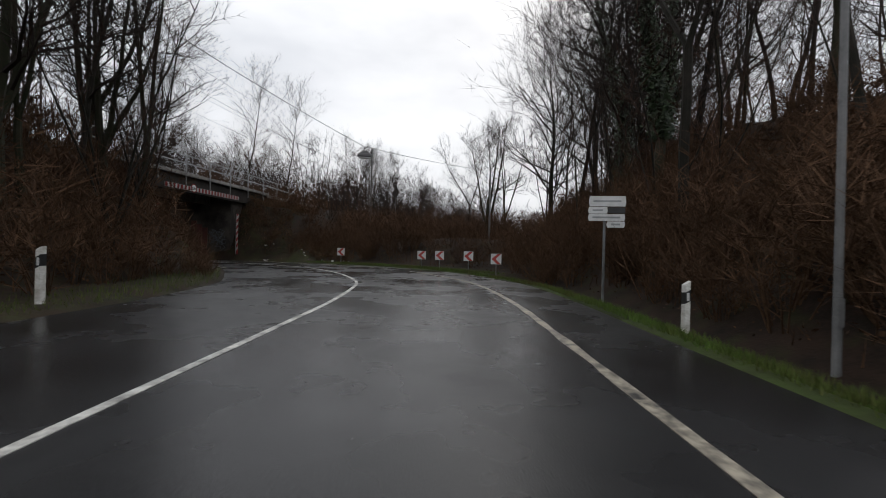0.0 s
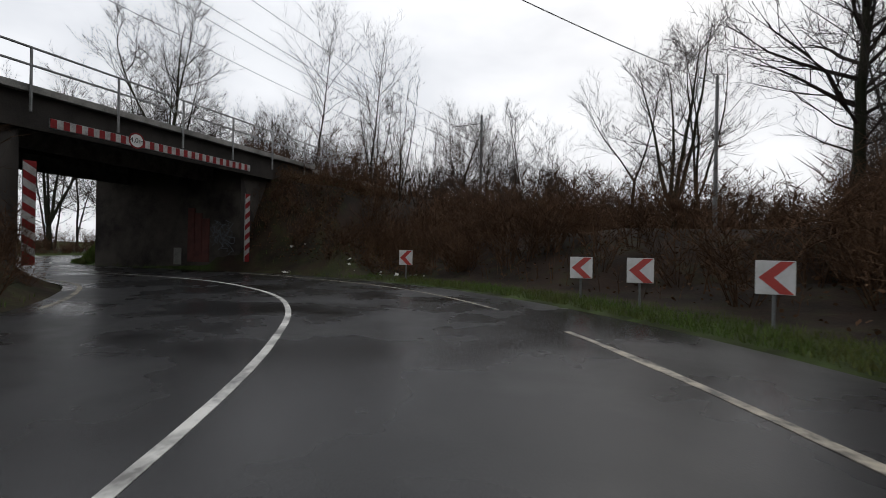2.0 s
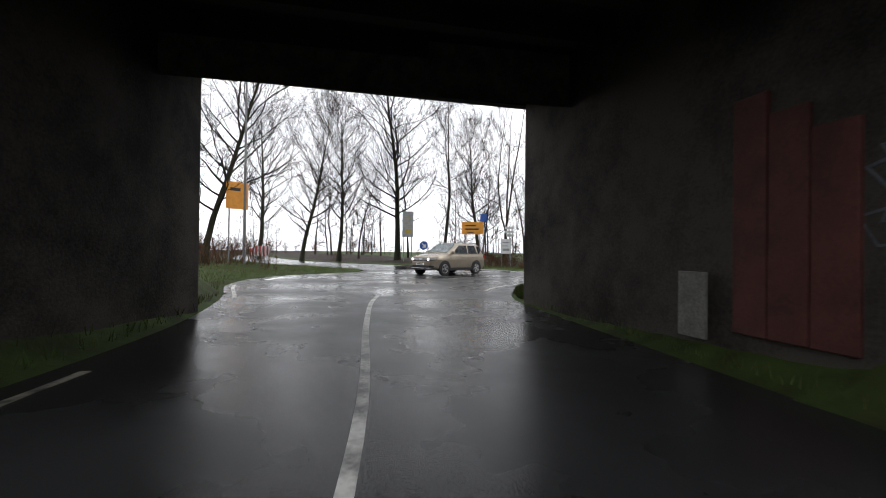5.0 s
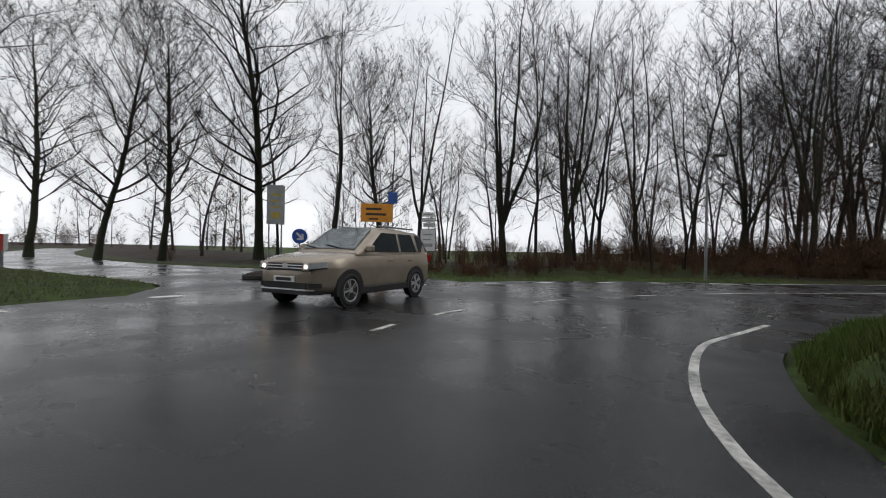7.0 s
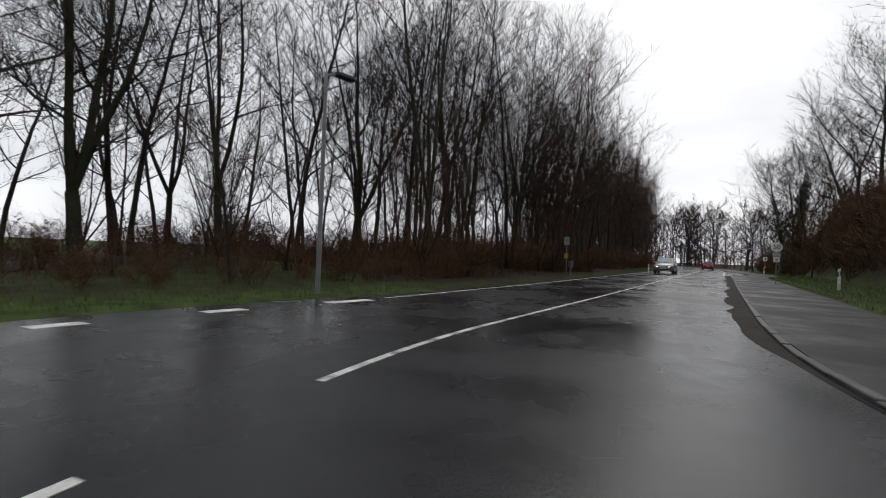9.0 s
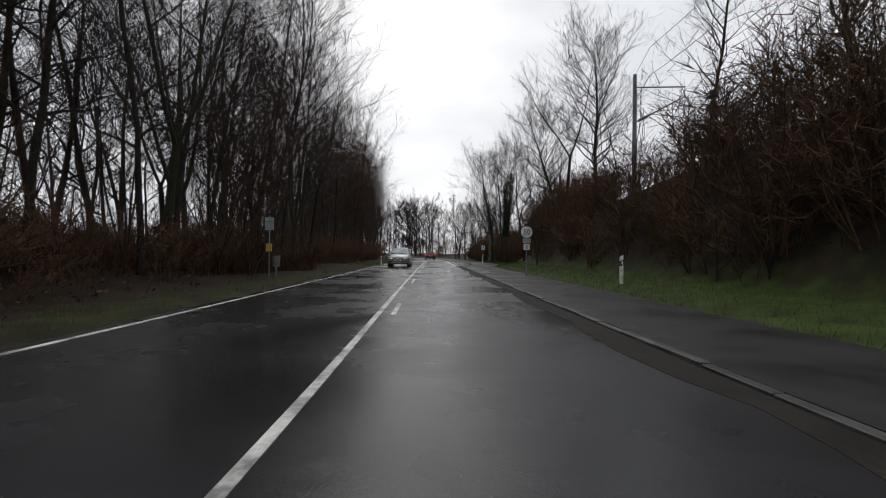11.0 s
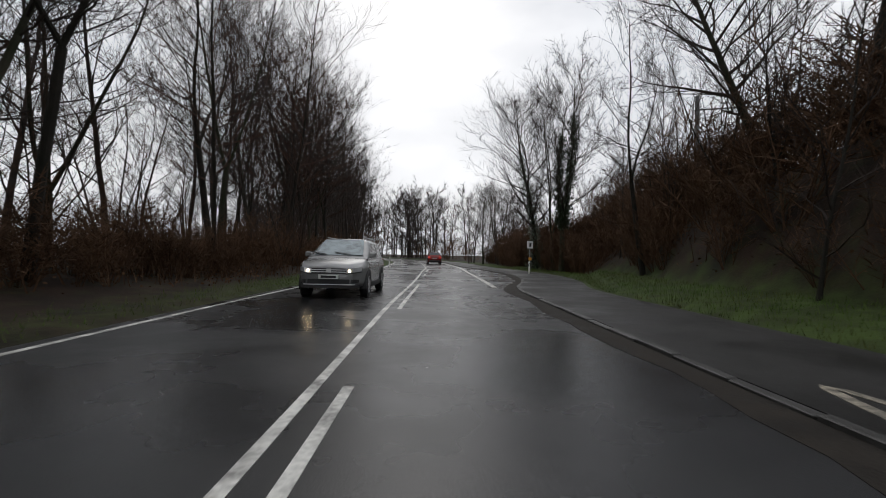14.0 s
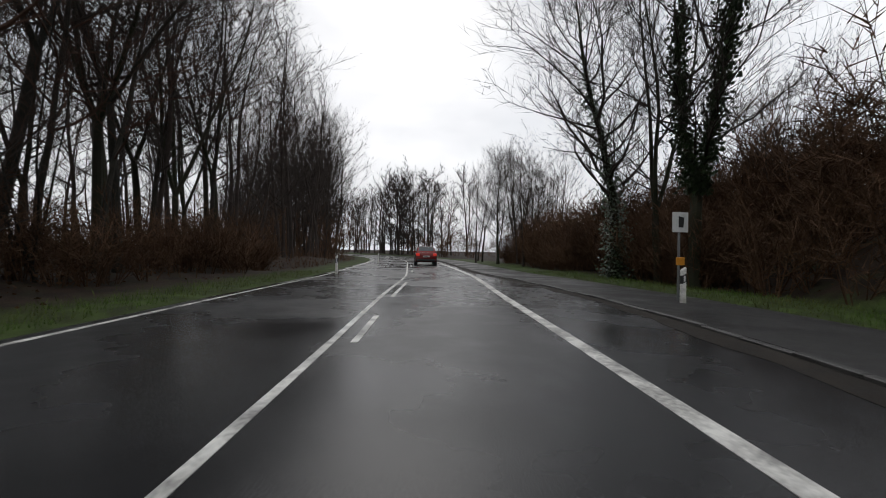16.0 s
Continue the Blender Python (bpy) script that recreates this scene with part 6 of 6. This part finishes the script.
SHRUBS = [shrub(900 + k, 2.7 + 0.25 * k) for k in range(4)]


def shrub_belt(name, x0, x1, y0, y1, count, seed, test, mat, label, size=(0.65, 1.25)):
    x, y, z, g, d, rng = scatter(x0, x1, y0, y1, count * 12, seed)
    ok = test(x, y, d)
    x, y, z = x[ok][:count], y[ok][:count], z[ok][:count]
    rows = [(a, b, c - 0.05, s, t) for a, b, c, s, t in zip(x, y, z, rng.uniform(*size, len(x)), rng.uniform(0, 6.283, len(x)))]
    return joined(name, rows, SHRUBS, mat, label, "shrubs")


def rail_side(x, y):
    return nearest(RAILWAY, x, y)[1]


def hill_side(x, y):
    return nearest(HILLFOOT, x, y)[1]


shrub_belt("hill_shrubs", 4, 24, -2, 50, 340, 71, lambda x, y, d: (d > 1.9) & (hill_side(x, y) > 0.2) & (hill_side(x, y) < 9.5), BRUSH, "bare brown thicket covering the hillside", (0.55, 1.0))
shrub_belt("bank_shrubs", -22, 16, 34, 80, 155, 72, lambda x, y, d: (d > 2.6) & (rail_side(x, y) > 4.2) & (x < 9), BRUSH, "bare brown thicket on the flank of the railway bank", (0.55, 1.1))
shrub_belt("roadside_shrubs", -28, 22, 42, 142, 470, 73, lambda x, y, d: (d > 3.1) & (d < 17) & (rail_side(x, y) < -3.1) & (x > -28 + (y - 45) * 0.25), BRUSH, "bare brown thicket above the cycle path", (0.7, 1.3))
shrub_belt("foot_shrubs", 2, 14, 2, 40, 125, 79, lambda x, y, d: (d > 2.7) & (hill_side(x, y) > -1.5) & (hill_side(x, y) < 3.8), BRUSH, "bare brown brambles along the foot of the hill", (0.4, 0.8))
shrub_belt("hollow_shrubs", -11, 12, 24, 54, 165, 77, lambda x, y, d: (d > 3.2) & (hill_side(x, y) < 1.0), BRUSH, "dense bare brown thicket behind the curve boards", (0.55, 1.0))
shrub_belt("bank_thicket", -14, 26, 84, 140, 120, 81, lambda x, y, d: (d > 6.0) & (d < 16) & (rail_side(x, y) < -3.0), BRUSH, "tall bare brown bushes on the bank above the cycle path", (1.2, 1.9))
shrub_belt("crest_shrubs", -24, 4, 44, 100, 130, 82, lambda x, y, d: (rail_side(x, y) < -3.0) & (rail_side(x, y) > -8.0) & (d > 3.2), BRUSH, "bare brown bushes along the crest of the railway bank", (0.55, 1.0))
shrub_belt("exit_shrubs", -36, -25, 14, 28, 45, 83, lambda x, y, d: (d > 2.8) & (d < 9), BRUSH, "bare brown bushes on the bank past the underpass", (0.5, 0.95))
shrub_belt("corner_brambles", -16, -5, 32.5, 42, 150, 84, lambda x, y, d: (d > 0.9) & (rail_side(x, y) > 2.6), BRUSH, "low brown brambles on the steep bank beside the underpass", (0.16, 0.42))
shrub_belt("abutment_brambles", -17, -8, 14, 27, 130, 85, lambda x, y, d: (d > 0.5) & (d < 6), BRUSH, "low brown brambles on the bank before the underpass", (0.16, 0.45))
shrub_belt("left_bank_shrubs", -17, -6, -6, 25, 120, 74, lambda x, y, d: (d > 1.9) & (rail_side(x, y) > 4.2), BRUSH, "bare brown thicket on the bank by the bridge", (0.6, 1.1))
shrub_belt("field_hedge", -70, -43, 40, 68, 130, 75, lambda x, y, d: (d > 8.5) & (d < 13) & (x < -50 + (y - 45) * 0.5), BRUSH, "bare brown hedge along the edge of the field", (0.35, 0.62))
far_rng = np.random.RandomState(78)
rows = []
for k in range(70):
    i = far_rng.randint(20, 230)
    m, n = MAIN[-1 - i], normals(MAIN)[-1 - i]
    o = (6.5 + far_rng.uniform(1, 22)) * far_rng.choice((-1, 1))
    rows.append((m[0] + n[0] * o, m[1] + n[1] * o, 0.1, far_rng.uniform(1.0, 2.3), far_rng.uniform(0, 6.28)))
for k in range(60):
    a = math.radians(far_rng.uniform(138, 215))
    rows.append((-40 + 160 * math.cos(a), 45 + 160 * math.sin(a), 0.1, far_rng.uniform(1.2, 2.4), far_rng.uniform(0, 6.28)))
joined("far_thicket", rows, SHRUBS, BRUSH, "brown thicket along the far road and fields", "shrubs")
shrub_belt("verge_brambles", -62, -30, 40, 66, 150, 86, lambda x, y, d: (d > 2.4 + 0.03 * (-36 - x)) & (d < 6.0) & (nearest(MAIN, x, y)[1] < 0) & (x < -36 + (y - 50) * 0.4), BRUSH, "low brown brambles and scrub behind the mown verge", (0.16, 0.38))
shrub_belt("edge_thicket", -52, -8, 62, 125, 250, 80, lambda x, y, d: (d > 3.4) & (d < 8.5) & (nearest(MAIN, x, y)[1] < 0), BRUSH, "low dark thicket along the edge of the woods", (0.5, 0.85))
shrub_belt("woodland_shrubs", -58, -4, 61, 130, 210, 76, lambda x, y, d: (d > 3.0) & (d < 26) & (nearest(MAIN, x, y)[1] < 0), BRUSH, "bare shrubs filling the woods between the trunks", (0.4, 1.0))


# scrub on the banks: thick where it is steep or well off the road
def patchy(x, y, seed, cut=-0.2):
    return soft_noise(x, y, 4.5, seed) + 0.5 * soft_noise(x, y, 1.7, seed + 1) > cut


x, y, z, g, d, rng = scatter(-34, 26, -14, 112, 24000, 21)
k, q, rd = nearest(RAILWAY, x, y)
keep = ((d > 2.6) | ((x > -16.5) & (x < -10) & (y > 34.6) & (y < 44))) & (np.abs(q) > 3.9) & patchy(x, y, 30) & ~((x < -24) & (y < 50)) & ~((q < 0) & (d < 3.4) & (y > 44))
x, y, z = x[keep], y[keep], z[keep]
h = rng.uniform(0.5, 1.6, len(x)) * (0.8 + 0.4 * soft_noise(x, y, 6, 40))
stems_mesh("scrub", x, y, z, h, rng, BRUSH, "tangled brown winter scrub and brambles on the banks", "scrub", 0.4, 0.017, 4)
x, y, z, g, d, rng = scatter(-34, 24, -14, 112, 90000, 22)
k, q, rd = nearest(RAILWAY, x, y)
corner = (x > -16.5) & (x < -8) & (y > 33) & (y < 44)
keep = ((d > 2.4) | (corner & (d > 0.9))) & ((np.abs(q) > 3.9) | corner) & patchy(x, y, 30, -0.35) & ~((x < -24) & (y < 50)) & ~((q < 0) & (d < 3.2) & (y > 44))
x, y, z = x[keep], y[keep], z[keep]
lift = rng.uniform(0, 1, len(x)) ** 2 * 0.7
leaves_mesh("dead_leaves", x, y, z + lift, rng.uniform(0.03, 0.075, len(x)), rng, LEAFMAT, "withered brown leaves and bracken on the banks", "dead leaves")
# undergrowth below the woods left of the straight and round the fields
x, y, z, g, d, rng = scatter(-76, 2, 46, 170, 30000, 23)
i, off, dd = nearest(MAIN, x, y)
keep = (d > 1.8) & (off < 0) & (d < 22) & patchy(x, y, 50, -0.1) & ~((y < 60) & ((d < 4.5) | (d > 9)))
x, y, z, d = x[keep], y[keep], z[keep], d[keep]
h = rng.uniform(0.4, 1.5, len(x)) * (0.55 + 0.45 * smooth(1.8, 6, d))
stems_mesh("undergrowth", x, y, z, h, rng, BRUSH, "low bare undergrowth along the edge of the woods", "undergrowth", 0.4, 0.015, 4)
x, y, z, g, d, rng = scatter(-70, 0, 46, 150, 60000, 24)
i, off, dd = nearest(MAIN, x, y)
keep = (d > 1.6) & (off < 0) & (d < 16) & patchy(x, y, 50, -0.25) & (y > 58)
x, y, z, d = x[keep], y[keep], z[keep], d[keep]
leaves_mesh("bramble_leaves", x, y, z + rng.uniform(0, 0.75, len(x)) ** 1.3 * (0.4 + 0.6 * smooth(1.6, 5, d)), rng.uniform(0.03, 0.07, len(x)), rng, LEAFMAT, "brown and withered bramble leaves below the trees", "dead leaves")
# scrub on the corner south of the junction
x, y, z, g, d, rng = scatter(-75, -26, 8, 30, 7000, 25)
keep = (d > 4.0) & patchy(x, y, 60, -0.1)
x, y, z = x[keep], y[keep], z[keep]
stems_mesh("hedge_scrub", x, y, z, rng.uniform(0.8, 2.6, len(x)), rng, BRUSH, "brown hedge scrub behind the grass corner", "scrub", 0.4, 0.018, 4)


def blades(name, x, y, z, h, rng, label, w=0.008):
    n = len(x)
    a = rng.uniform(0, 6.283, n)
    P = np.empty((n, 3, 3))
    P[:, 0] = np.stack([x - w * np.cos(a), y - w * np.sin(a), z - 0.02], 1)
    P[:, 1] = np.stack([x + w * np.cos(a), y + w * np.sin(a), z - 0.02], 1)
    P[:, 2] = np.stack([x + rng.uniform(-0.5, 0.5, n) * h, y + rng.uniform(-0.5, 0.5, n) * h, z + h], 1)
    me = bpy.data.meshes.new(name)
    me.vertices.add(3 * n)
    me.vertices.foreach_set("co", P.astype(np.float32).ravel())
    me.loops.add(3 * n)
    me.loops.foreach_set("vertex_index", np.arange(3 * n, dtype=np.int32))
    me.polygons.add(n)
    me.polygons.foreach_set("loop_start", (np.arange(n) * 3).astype(np.int32))
    me.update(calc_edges=True)
    me.materials.append(GRASS)
    return tagged(new(name, me), label, "grass", kind="stuff")


x, y, z, g, d, rng = scatter(-52, 8, -4, 120, 700000, 26)
keep = (d > 0.14) & (rng.uniform(0, 1, len(x)) < g * 1.1) & (d < 7)
x, y, z = x[keep], y[keep], z[keep]
blades("grass", x, y, z, rng.uniform(0.05, 0.17, len(x)), rng, "short wet winter grass on the verges")
x, y, z, g, d, rng = scatter(-12, 7, 3, 34, 260000, 31)
keep = (d > 0.14) & (rng.uniform(0, 1, len(x)) < g * 1.2) & (d < 3.5)
x, y, z = x[keep], y[keep], z[keep]
blades("bend_grass", x, y, z, rng.uniform(0.04, 0.15, len(x)), rng, "short wet winter grass beside the first bend")
x, y, z, g, d, rng = scatter(-36, -25, 31, 50, 330000, 27)
i, off, dd = nearest(MAIN, x, y)
keep = (d > 0.12) & (off > 0) & (d < 8)
x, y, z, d = x[keep], y[keep], z[keep], d[keep]
blades("verge_grass", x, y, z, rng.uniform(0.12, 0.40, len(x)) * (0.5 + 0.5 * smooth(0.1, 1.5, d)), rng, "longer wet grass on the inside of the bend", 0.012)
# leaves and brambles on the steep end of the bank beside the underpass
x, y, z, g, d, rng = scatter(-16.4, -7, 33, 43, 26000, 28)
keep = (d > 0.8) & (rng.uniform(0, 1, len(x)) < 0.35 + 0.4 * smooth(0.8, 3, d)) & patchy(x, y, 62, -0.6)
x, y, z = x[keep], y[keep], z[keep]
up = rng.uniform(0, 1, len(x)) ** 2 * 0.35
half = len(x) * 3 // 4
leaves_mesh("bank_leaves", x[:half], y[:half], z[:half] + up[:half], rng.uniform(0.025, 0.07, half), rng, LEAFMAT, "brown fallen leaves on the bank by the underpass", "dead leaves")
rest = len(x) - half
leaves_mesh("bank_brambles", x[half:], y[half:], z[half:] + up[half:], rng.uniform(0.02, 0.05, rest), rng, GREENLEAF, "small green bramble leaves on the bank by the underpass", "bramble leaves")
x, y, z, g, d, rng = scatter(-16.2, -7, 34.0, 43, 5200, 29)
stems_mesh("bank_whips", x, y, z, rng.uniform(0.15, 0.8, len(x)), rng, TANGRASS, "thin bare whips and withered grass on the bank by the underpass", "scrub", 0.5, 0.005, 4)
